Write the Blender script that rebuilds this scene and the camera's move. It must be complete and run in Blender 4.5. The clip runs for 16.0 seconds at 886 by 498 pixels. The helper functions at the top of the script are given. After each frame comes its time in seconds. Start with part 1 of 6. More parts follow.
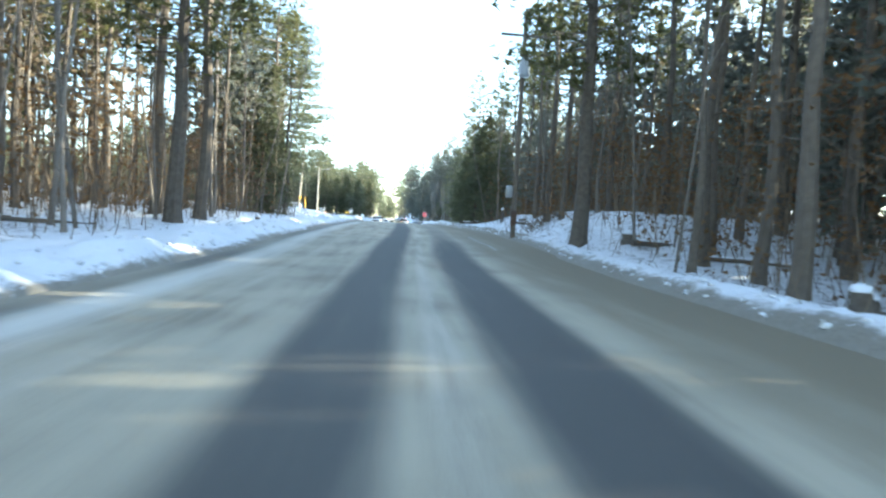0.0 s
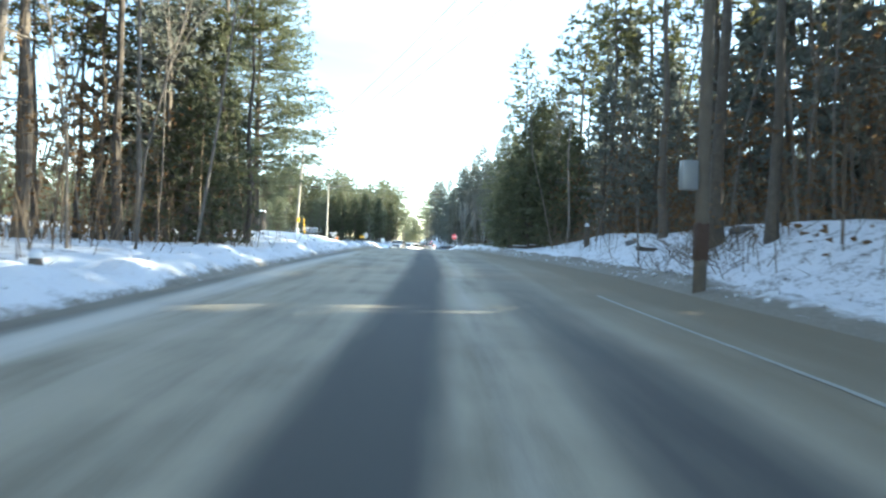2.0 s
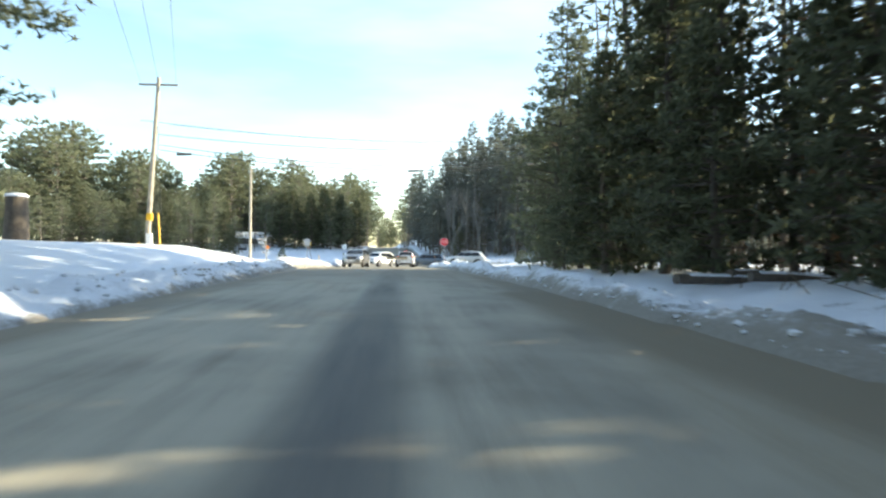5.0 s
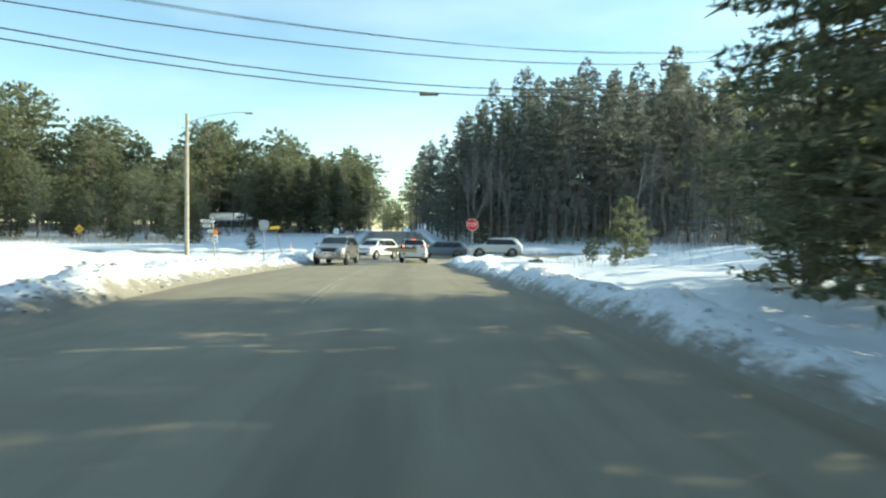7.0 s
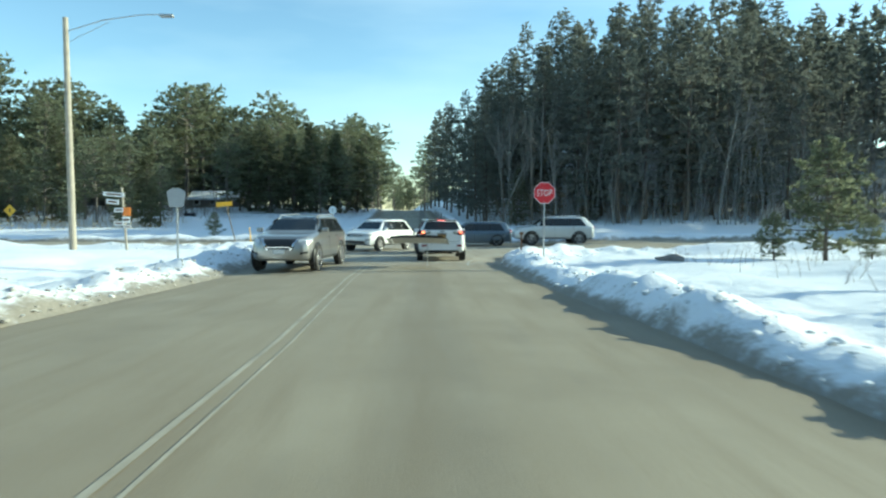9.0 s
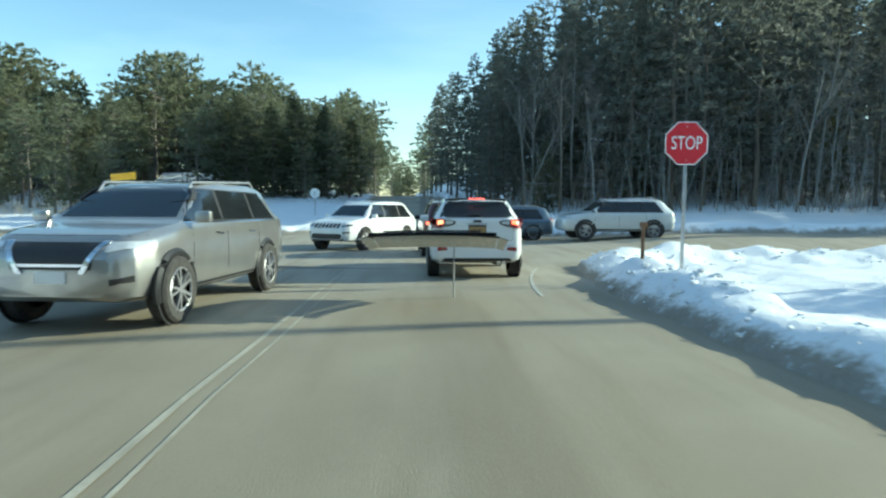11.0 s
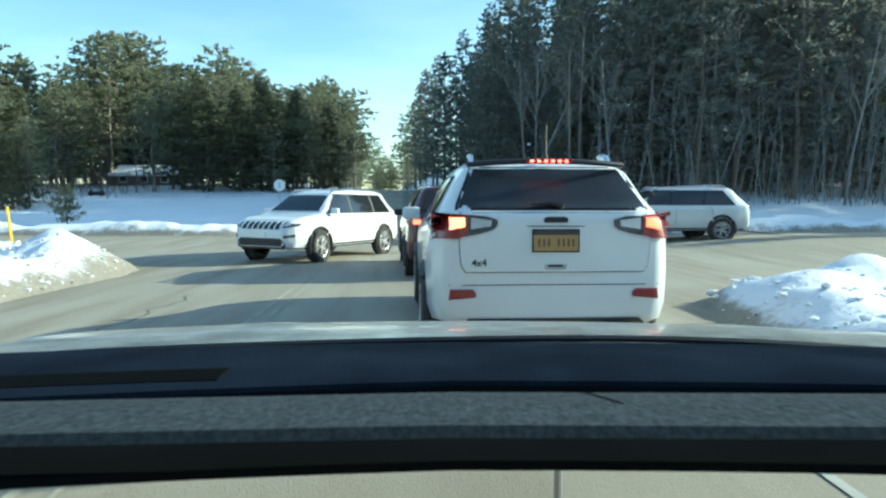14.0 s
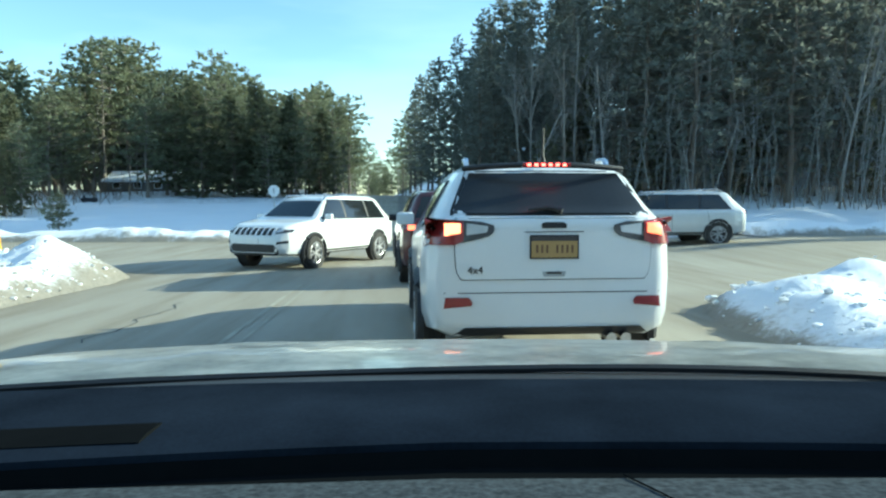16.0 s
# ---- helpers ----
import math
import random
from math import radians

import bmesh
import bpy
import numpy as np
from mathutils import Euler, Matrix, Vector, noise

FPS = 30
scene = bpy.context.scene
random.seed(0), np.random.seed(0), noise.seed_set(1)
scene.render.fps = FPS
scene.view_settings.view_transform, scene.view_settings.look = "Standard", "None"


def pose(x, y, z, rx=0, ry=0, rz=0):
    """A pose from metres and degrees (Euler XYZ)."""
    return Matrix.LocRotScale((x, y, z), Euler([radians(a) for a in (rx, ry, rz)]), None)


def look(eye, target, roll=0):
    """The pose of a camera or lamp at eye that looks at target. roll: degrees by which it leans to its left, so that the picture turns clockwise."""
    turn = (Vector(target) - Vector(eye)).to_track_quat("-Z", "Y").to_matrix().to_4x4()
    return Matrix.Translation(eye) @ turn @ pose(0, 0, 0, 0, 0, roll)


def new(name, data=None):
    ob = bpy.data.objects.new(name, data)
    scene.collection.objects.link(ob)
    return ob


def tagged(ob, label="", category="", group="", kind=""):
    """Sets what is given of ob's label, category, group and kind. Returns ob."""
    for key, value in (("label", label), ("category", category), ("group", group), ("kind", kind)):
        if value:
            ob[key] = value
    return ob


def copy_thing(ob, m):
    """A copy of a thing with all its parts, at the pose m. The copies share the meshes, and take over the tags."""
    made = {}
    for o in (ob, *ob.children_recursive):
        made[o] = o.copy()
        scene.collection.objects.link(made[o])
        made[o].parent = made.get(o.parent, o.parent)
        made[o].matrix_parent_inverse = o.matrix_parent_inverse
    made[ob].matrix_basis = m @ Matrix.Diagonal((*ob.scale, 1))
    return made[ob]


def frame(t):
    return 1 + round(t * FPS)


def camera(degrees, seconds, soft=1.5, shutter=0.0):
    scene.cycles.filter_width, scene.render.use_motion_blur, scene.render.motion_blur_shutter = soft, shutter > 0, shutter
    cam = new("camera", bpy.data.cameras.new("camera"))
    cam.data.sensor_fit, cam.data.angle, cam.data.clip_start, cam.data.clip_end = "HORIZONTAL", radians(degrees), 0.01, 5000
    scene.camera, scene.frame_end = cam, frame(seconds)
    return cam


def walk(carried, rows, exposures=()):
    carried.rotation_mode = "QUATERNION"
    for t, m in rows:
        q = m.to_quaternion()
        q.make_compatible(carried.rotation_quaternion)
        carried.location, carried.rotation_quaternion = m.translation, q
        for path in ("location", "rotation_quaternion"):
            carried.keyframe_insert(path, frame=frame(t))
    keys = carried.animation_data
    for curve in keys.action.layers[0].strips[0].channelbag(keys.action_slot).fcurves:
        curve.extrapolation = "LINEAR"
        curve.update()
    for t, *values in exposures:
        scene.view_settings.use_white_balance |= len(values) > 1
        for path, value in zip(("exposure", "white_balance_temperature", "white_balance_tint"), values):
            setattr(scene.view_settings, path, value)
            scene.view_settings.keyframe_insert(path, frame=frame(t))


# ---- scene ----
cam = camera(70.6, 16.0, soft=2.3, shutter=0.3)
PATH = [
    (0, (0.069, -107.868, 0.933), (0.214, -105.875, 0.855), 3.4),
    (0.5, (0.154, -103.244, 0.977), (0.281, -101.248, 0.92), 3.3),
    (1, (0.149, -98.508, 1.035), (0.245, -96.511, 0.994), 2.4),
    (1.5, (0.193, -93.599, 1.099), (0.261, -91.6, 1.075), 2.2),
    (2, (0.283, -88.716, 1.228), (0.34, -86.717, 1.216), 1.9),
    (2.5, (0.258, -83.951, 1.468), (0.323, -81.952, 1.466), 0.6),
    (3, (0.395, -78.142, 1.573), (0.478, -76.144, 1.586), 0.8),
    (3.5, (0.559, -72.422, 1.777), (0.663, -70.425, 1.794), 0.1),
    (4, (0.654, -66.785, 1.819), (0.774, -64.789, 1.836), 0.0),
    (6.5, (0.631, -40.136, 2.073), (0.751, -38.14, 2.023), 1.3),
    (7, (0.629, -35.081, 2.083), (0.734, -33.085, 2.026), 0.7),
    (7.5, (0.535, -30.287, 2.02), (0.628, -28.29, 1.951), 0.7),
    (8, (0.351, -25.725, 2.0), (0.433, -23.729, 1.913), 0.5),
    (8.5, (0.256, -21.561, 1.965), (0.33, -19.565, 1.859), 0.2),
    (9, (0.157, -17.718, 1.88), (0.224, -15.723, 1.757), 0.1),
    (11.5, (-0.186, -4.157, 1.446), (-0.112, -2.166, 1.276), 0.3),
    (12, (-0.186, -2.384, 1.387), (-0.108, -0.393, 1.209), 0.3),
    (12.5, (-0.188, -1.045, 1.335), (-0.101, 0.945, 1.156), 0.4),
    (13, (-0.178, -0.001, 1.298), (-0.078, 1.988, 1.12), 0.3),
    (13.5, (-0.166, 0.679, 1.279), (-0.054, 2.668, 1.102), 0.2),
    (14, (-0.161, 1.027, 1.272), (-0.036, 3.016, 1.098), 0.1),
    (14.5, (-0.153, 1.15, 1.271), (-0.02, 3.139, 1.102), -0.1),
    (15, (-0.15, 1.168, 1.271), (-0.013, 3.157, 1.107), -0.1),
    (15.5, (-0.149, 1.17, 1.272), (-0.01, 3.159, 1.112), -0.1),
    (16, (-0.148, 1.171, 1.272), (-0.008, 3.16, 1.114), -0.1),
]
walk(cam, [(t, look(eye, target, roll)) for t, eye, target, roll in PATH],
     exposures=[(0.0, 2.4, 6250, 0), (1.5, 2.15, 6300, 0), (3.0, 1.95, 6350, 2), (4.2, 1.7, 6700, 3), (6.4, 1.1, 6900, -4), (7.5, 0.86, 6250, -13), (9.0, 0.66, 5880, -15), (11.5, 0.7, 5700, -14), (16.0, 0.95, 5600, -14)])

# ---- world, sun ----
SUN_AZ = math.radians(79)      # from +y towards +x
SUN_EL = math.radians(20.5)
world = bpy.data.worlds.new("sky")
scene.world = world
world.use_nodes = True
wn = world.node_tree
sky = wn.nodes.new("ShaderNodeTexSky")
sky.sky_type = "NISHITA"
sky.sun_disc = False
sky.sun_elevation = SUN_EL
sky.sun_rotation = SUN_AZ
sky.air_density = 1.0
sky.dust_density = 0.4
sky.ozone_density = 1.6
# thin high cloud drawn out across the sky
wco = wn.nodes.new("ShaderNodeTexCoord")
wmp = wn.nodes.new("ShaderNodeMapping")
wmp.inputs["Scale"].default_value = (1.1, 2.6, 5.0)
wmp.inputs["Rotation"].default_value = (0.0, 0.0, 0.7)
wnz = wn.nodes.new("ShaderNodeTexNoise")
wnz.inputs["Scale"].default_value = 1.3
wnz.inputs["Detail"].default_value = 5
wrg = wn.nodes.new("ShaderNodeMapRange")
wrg.inputs["From Min"].default_value = 0.45
wrg.inputs["From Max"].default_value = 0.85
wrg.inputs["To Max"].default_value = 0.26
wmx = wn.nodes.new("ShaderNodeMix")
wmx.data_type = "RGBA"
wmx.inputs["B"].default_value = (7.5, 7.6, 7.4, 1)
wn.links.new(wco.outputs["Generated"], wmp.inputs["Vector"])
wn.links.new(wmp.outputs["Vector"], wnz.inputs["Vector"])
wn.links.new(wnz.outputs["Fac"], wrg.inputs["Value"])
wn.links.new(wrg.outputs["Result"], wmx.inputs["Factor"])
wn.links.new(sky.outputs[0], wmx.inputs["A"])
wn.links.new(wmx.outputs["Result"], wn.nodes["Background"].inputs[0])
wn.nodes["Background"].inputs[1].default_value = 0.15
sun = new("sun", bpy.data.lights.new("sun", "SUN"))
sun.data.energy = 5.0
sun.data.angle = math.radians(0.6)
sun.data.color = (1.0, 0.89, 0.70)
sun.matrix_world = look((math.sin(SUN_AZ) * math.cos(SUN_EL) * 100, math.cos(SUN_AZ) * math.cos(SUN_EL) * 100,
                         math.sin(SUN_EL) * 100), (0, 0, 0))

# ---- materials ----
def material(name, colour, rough=0.7, metal=0.0, vary=0.25, scale=8.0, bump=0.0, fine=60.0, coat=0.0, emit=None, power=0.0,
             per="", second=None, trans=0.0):
    """A principled material with colour varied by noise at two scales, and by piece or object where asked."""
    m = bpy.data.materials.new(name)
    m.use_nodes = True
    nt = m.node_tree
    b = nt.nodes["Principled BSDF"]
    b.inputs["Roughness"].default_value = rough
    b.inputs["Metallic"].default_value = metal
    b.inputs["Coat Weight"].default_value = coat
    b.inputs["Transmission Weight"].default_value = trans
    if emit:
        b.inputs["Emission Color"].default_value = (*emit, 1)
        b.inputs["Emission Strength"].default_value = power
    co = nt.nodes.new("ShaderNodeTexCoord")
    n1 = nt.nodes.new("ShaderNodeTexNoise")
    n1.inputs["Scale"].default_value = scale
    n1.inputs["Detail"].default_value = 5
    n2 = nt.nodes.new("ShaderNodeTexNoise")
    n2.inputs["Scale"].default_value = fine
    n2.inputs["Detail"].default_value = 3
    for n in (n1, n2):
        nt.links.new(co.outputs["Object"], n.inputs["Vector"])
    add = nt.nodes.new("ShaderNodeMath")
    add.operation = "MULTIPLY_ADD"
    add.inputs[1].default_value = 0.45
    nt.links.new(n2.outputs["Fac"], add.inputs[0])
    nt.links.new(n1.outputs["Fac"], add.inputs[2])
    last = add.outputs[0]
    if per:
        if per == "island":
            g = nt.nodes.new("ShaderNodeNewGeometry")
            src = g.outputs["Random Per Island"]
        else:
            g = nt.nodes.new("ShaderNodeObjectInfo")
            src = g.outputs["Random"]
        a2 = nt.nodes.new("ShaderNodeMath")
        a2.operation = "MULTIPLY_ADD"
        a2.inputs[1].default_value = 0.5
        nt.links.new(src, a2.inputs[0])
        nt.links.new(last, a2.inputs[2])
        last = a2.outputs[0]
    ramp = nt.nodes.new("ShaderNodeMapRange")
    ramp.inputs["From Min"].default_value = 0.35
    ramp.inputs["From Max"].default_value = 1.1 if not per else 1.5
    nt.links.new(last, ramp.inputs["Value"])
    mix = nt.nodes.new("ShaderNodeMix")
    mix.data_type = "RGBA"
    lo = tuple(c * (1 - vary) for c in colour)
    hi = second if second else tuple(min(1, c * (1 + vary)) for c in colour)
    mix.inputs["A"].default_value = (*lo, 1)
    mix.inputs["B"].default_value = (*hi, 1)
    nt.links.new(ramp.outputs["Result"], mix.inputs["Factor"])
    nt.links.new(mix.outputs["Result"], b.inputs["Base Color"])
    if bump:
        bp = nt.nodes.new("ShaderNodeBump")
        bp.inputs["Strength"].default_value = min(1.0, bump)
        bp.inputs["Distance"].default_value = 0.03
        nt.links.new(add.outputs[0], bp.inputs["Height"])
        nt.links.new(bp.outputs["Normal"], b.inputs["Normal"])
    return m


def leaf_material(name, colour, second):
    m = material(name, colour, 0.6, vary=0.35, scale=0.35, fine=3.0, per="island", second=second)
    nt = m.node_tree
    b = nt.nodes["Principled BSDF"]
    tr = nt.nodes.new("ShaderNodeBsdfTranslucent")
    nt.links.new(b.inputs["Base Color"].links[0].from_socket, tr.inputs["Color"])
    ms = nt.nodes.new("ShaderNodeMixShader")
    ms.inputs[0].default_value = 0.55
    nt.links.new(b.outputs[0], ms.inputs[1])
    nt.links.new(tr.outputs[0], ms.inputs[2])
    nt.links.new(ms.outputs[0], nt.nodes["Material Output"].inputs["Surface"])
    return m


def snow_material():
    """Snow with grains and lumps; sand and road dirt by the mesh's attribute 'dirt', leaf litter by 'litter'."""
    m = bpy.data.materials.new("snow")
    m.use_nodes = True
    nt = m.node_tree
    b = nt.nodes["Principled BSDF"]
    b.inputs["Roughness"].default_value = 0.65
    b.inputs["Specular IOR Level"].default_value = 0.3
    co = nt.nodes.new("ShaderNodeTexCoord")

    def nz(scale, detail=6, rough=0.6):
        n = nt.nodes.new("ShaderNodeTexNoise")
        n.inputs["Scale"].default_value = scale
        n.inputs["Detail"].default_value = detail
        n.inputs["Roughness"].default_value = rough
        nt.links.new(co.outputs["Object"], n.inputs["Vector"])
        return n.outputs["Fac"]

    def math_node(op, a, c):
        n = nt.nodes.new("ShaderNodeMath")
        n.operation = op
        for i, v in enumerate((a, c)):
            if isinstance(v, (int, float)):
                n.inputs[i].default_value = v
            else:
                nt.links.new(v, n.inputs[i])
        return n.outputs[0]

    def ranged(v, lo, hi):
        n = nt.nodes.new("ShaderNodeMapRange")
        n.interpolation_type = "SMOOTHSTEP"
        n.inputs["From Min"].default_value = lo
        n.inputs["From Max"].default_value = hi
        nt.links.new(v, n.inputs["Value"])
        return n.outputs["Result"]

    def mixed(f, a, c):
        n = nt.nodes.new("ShaderNodeMix")
        n.data_type = "RGBA"
        nt.links.new(f, n.inputs["Factor"])
        for k, v in (("A", a), ("B", c)):
            if isinstance(v, tuple):
                n.inputs[k].default_value = (*v, 1)
            else:
                nt.links.new(v, n.inputs[k])
        return n.outputs["Result"]

    big, mid, small = nz(0.25), nz(2.2), nz(14.0)
    white = mixed(big, (0.74, 0.77, 0.82), (0.86, 0.87, 0.89))
    at = nt.nodes.new("ShaderNodeAttribute")
    at.attribute_name = "dirt"
    li = nt.nodes.new("ShaderNodeAttribute")
    li.attribute_name = "litter"
    grit = math_node("ADD", math_node("MULTIPLY", mid, 0.7), math_node("MULTIPLY", small, 0.5))
    dirty = ranged(math_node("ADD", grit, math_node("MULTIPLY", at.outputs["Fac"], 0.55)), 0.72, 1.05)
    sand = mixed(small, (0.13, 0.115, 0.09), (0.36, 0.33, 0.28))
    c1 = mixed(dirty, white, sand)
    litter = ranged(math_node("ADD", math_node("ADD", math_node("MULTIPLY", mid, 0.6), math_node("MULTIPLY", small, 0.6)),
                              math_node("MULTIPLY", li.outputs["Fac"], 0.24)), 0.80, 0.98)
    c2 = mixed(litter, c1, (0.09, 0.065, 0.045))
    nt.links.new(c2, b.inputs["Base Color"])
    h = math_node("ADD", math_node("MULTIPLY", mid, 0.7), math_node("MULTIPLY", small, 0.35))
    bp = nt.nodes.new("ShaderNodeBump")
    bp.inputs["Strength"].default_value = 0.7
    bp.inputs["Distance"].default_value = 0.09
    nt.links.new(h, bp.inputs["Height"])
    nt.links.new(bp.outputs["Normal"], b.inputs["Normal"])
    return m


def road_material():
    """Salted winter asphalt: grey, with dark wheel tracks and pale sand between and beside them."""
    m = bpy.data.materials.new("asphalt")
    m.use_nodes = True
    nt = m.node_tree
    b = nt.nodes["Principled BSDF"]
    b.inputs["Roughness"].default_value = 0.75
    at = nt.nodes.new("ShaderNodeAttribute")
    at.attribute_name = "worn"
    sa = nt.nodes.new("ShaderNodeAttribute")
    sa.attribute_name = "sand"
    co = nt.nodes.new("ShaderNodeTexCoord")
    mp = nt.nodes.new("ShaderNodeMapping")
    mp.inputs["Scale"].default_value = (1.0, 0.09, 1.0)
    nt.links.new(co.outputs["Object"], mp.inputs["Vector"])

    def nz(scale, vec, detail=5):
        n = nt.nodes.new("ShaderNodeTexNoise")
        n.inputs["Scale"].default_value = scale
        n.inputs["Detail"].default_value = detail
        nt.links.new(vec, n.inputs["Vector"])
        return n.outputs["Fac"]

    streak = nz(2.6, mp.outputs["Vector"])
    blot = nz(0.5, co.outputs["Object"])
    grain = nz(90.0, co.outputs["Object"], 2)

    def fused(v, w, k):
        n = nt.nodes.new("ShaderNodeMath")
        n.operation = "MULTIPLY_ADD"
        nt.links.new(v, n.inputs[0])
        n.inputs[1].default_value = k
        if isinstance(w, (int, float)):
            n.inputs[2].default_value = w
        else:
            nt.links.new(w, n.inputs[2])
        return n.outputs[0]

    def ranged(v, lo, hi):
        n = nt.nodes.new("ShaderNodeMapRange")
        n.interpolation_type = "SMOOTHSTEP"
        n.inputs["From Min"].default_value = lo
        n.inputs["From Max"].default_value = hi
        nt.links.new(v, n.inputs["Value"])
        return n.outputs["Result"]

    def mixed(f, a, c):
        n = nt.nodes.new("ShaderNodeMix")
        n.data_type = "RGBA"
        nt.links.new(f, n.inputs["Factor"])
        for k, v in (("A", a), ("B", c)):
            if isinstance(v, tuple):
                n.inputs[k].default_value = (*v, 1)
            else:
                nt.links.new(v, n.inputs[k])
        return n.outputs["Result"]

    base = mixed(ranged(fused(grain, fused(streak, blot, 0.95), 0.35), 0.62, 1.4), (0.185, 0.162, 0.122), (0.42, 0.38, 0.29))
    track = mixed(ranged(fused(at.outputs["Fac"], fused(streak, 0.0, 0.5), 0.75), 0.3, 0.95), base, (0.075, 0.074, 0.07))
    st = nt.nodes.new("ShaderNodeAttribute")
    st.attribute_name = "salt"
    track = mixed(ranged(fused(st.outputs["Fac"], fused(streak, fused(grain, 0.0, 0.15), 0.5), 0.7), 0.45, 1.15), track, (0.6, 0.585, 0.53))
    sandy = mixed(ranged(fused(sa.outputs["Fac"], fused(streak, fused(grain, 0.0, 0.3), 0.5), 0.7), 0.55, 1.1), track, (0.2, 0.165, 0.11))
    nt.links.new(sandy, b.inputs["Base Color"])
    bp = nt.nodes.new("ShaderNodeBump")
    bp.inputs["Strength"].default_value = 0.35
    bp.inputs["Distance"].default_value = 0.01
    nt.links.new(grain, bp.inputs["Height"])
    nt.links.new(bp.outputs["Normal"], b.inputs["Normal"])
    return m


SNOW = snow_material()
CLEAN_SNOW = material("clean_snow", (0.82, 0.85, 0.9), 0.6, vary=0.06, scale=3, bump=0.5, fine=25)
ASPHALT = road_material()
PINE_BARK = material("pine_bark", (0.095, 0.077, 0.062), 0.9, vary=0.5, scale=5, bump=1.0, fine=30, per="object", second=(0.2, 0.163, 0.128))
GREY_BARK = material("grey_bark", (0.15, 0.13, 0.11), 0.9, vary=0.4, scale=5, bump=0.8, fine=30, per="object", second=(0.28, 0.24, 0.2))
PALE_BARK = material("pale_grey_bark", (0.17, 0.16, 0.145), 0.9, vary=0.35, scale=5, bump=0.6, fine=30, per="object", second=(0.29, 0.275, 0.255))
NEEDLES = leaf_material("pine_needles", (0.085, 0.097, 0.042), (0.205, 0.2, 0.085))
# paler copy of the pine needles: sunlight on the trees put into the colour
OLIVE_NEEDLES = leaf_material("sunlit_tone_pine_needles", (0.125, 0.145, 0.088), (0.32, 0.34, 0.21))
DARK_NEEDLES = leaf_material("fir_needles", (0.135, 0.15, 0.128), (0.275, 0.29, 0.245))
HEMLOCK_NEEDLES = leaf_material("hemlock_needles", (0.095, 0.11, 0.062), (0.2, 0.21, 0.12))
DRY_LEAVES = leaf_material("dry_beech_leaves", (0.16, 0.085, 0.035), (0.32, 0.19, 0.09))
TWIGS = material("twigs", (0.12, 0.085, 0.06), 0.9, vary=0.4, scale=2, per="island", second=(0.24, 0.18, 0.12))
DRY_GRASS = material("dry_grass", (0.4, 0.3, 0.13), 0.9, vary=0.3, scale=4, per="island")
POLE_WOOD = material("weathered_pole_wood", (0.36, 0.32, 0.26), 0.85, vary=0.25, scale=3, bump=0.6, fine=40)
DARK_POLE = material("dark_pole_wood", (0.17, 0.14, 0.11), 0.85, vary=0.3, scale=3, bump=0.6, fine=40)
STEEL = material("galvanised_steel", (0.42, 0.43, 0.44), 0.45, metal=0.8, vary=0.2, scale=6)
ALUMINIUM = material("sign_back", (0.36, 0.37, 0.38), 0.5, metal=0.5, vary=0.12, scale=4)
SIGN_RED = material("sign_red", (0.55, 0.02, 0.035), 0.4, vary=0.12, scale=5)
SIGN_WHITE = material("sign_white", (0.8, 0.8, 0.79), 0.45, vary=0.06, scale=5)
SIGN_YELLOW = material("sign_yellow", (0.8, 0.45, 0.03), 0.45, vary=0.12, scale=5)
SIGN_ORANGE = material("sign_orange", (0.8, 0.24, 0.04), 0.5, vary=0.12, scale=5)
SIGN_BROWN = material("post_brown", (0.16, 0.09, 0.05), 0.8, vary=0.3, scale=10)
BLACK = material("black_plastic", (0.018, 0.018, 0.02), 0.5, vary=0.25, scale=12)
RUBBER = material("tyre_rubber", (0.025, 0.025, 0.026), 0.85, vary=0.4, scale=14, second=(0.07, 0.065, 0.06))
CABLE = material("cable", (0.02, 0.02, 0.022), 0.6, vary=0.2)
WHITE_PAINT = material("white_car_paint", (0.78, 0.79, 0.8), 0.3, vary=0.05, scale=3, coat=0.7, second=(0.8, 0.8, 0.79))
SILVER_PAINT = material("silver_car_paint", (0.36, 0.355, 0.345), 0.28, metal=0.72, vary=0.12, scale=3, coat=0.8)
PALE_PAINT = material("pale_car_paint", (0.62, 0.63, 0.63), 0.32, metal=0.15, vary=0.08, scale=3, coat=0.7)
BLUE_PAINT = material("blue_grey_car_paint", (0.13, 0.17, 0.22), 0.32, metal=0.5, vary=0.12, scale=3, coat=0.8)
MAROON_PAINT = material("dark_red_car_paint", (0.07, 0.012, 0.014), 0.3, metal=0.2, vary=0.2, scale=3, coat=0.8)
CAR_GLASS = material("tinted_glass", (0.012, 0.014, 0.016), 0.06, vary=0.2, scale=2, coat=0.5)
REAR_GLASS = material("dusty_tinted_glass", (0.02, 0.022, 0.026), 0.32, vary=0.5, scale=3)
CHROME = material("chrome", (0.7, 0.7, 0.72), 0.15, metal=1.0, vary=0.05)
RIM_METAL = material("rim_alloy", (0.42, 0.42, 0.44), 0.45, metal=0.9, vary=0.1)
LAMP_RED = material("red_lamp_lens", (0.26, 0.03, 0.032), 0.2, vary=0.15, coat=0.6)
LAMP_LIT = material("lit_red_lamp", (0.6, 0.05, 0.03), 0.3, emit=(1.0, 0.16, 0.07), power=2.2)
LAMP_WARM = material("lit_orange_lamp", (0.6, 0.2, 0.05), 0.3, emit=(1.0, 0.26, 0.12), power=2.6)
LED_RED = material("red_led", (0.8, 0.05, 0.05), 0.3, emit=(1.0, 0.1, 0.07), power=5.0)
LAMP_CLEAR = material("clear_lamp_lens", (0.62, 0.64, 0.66), 0.12, metal=0.4, vary=0.2, scale=9, coat=0.6)
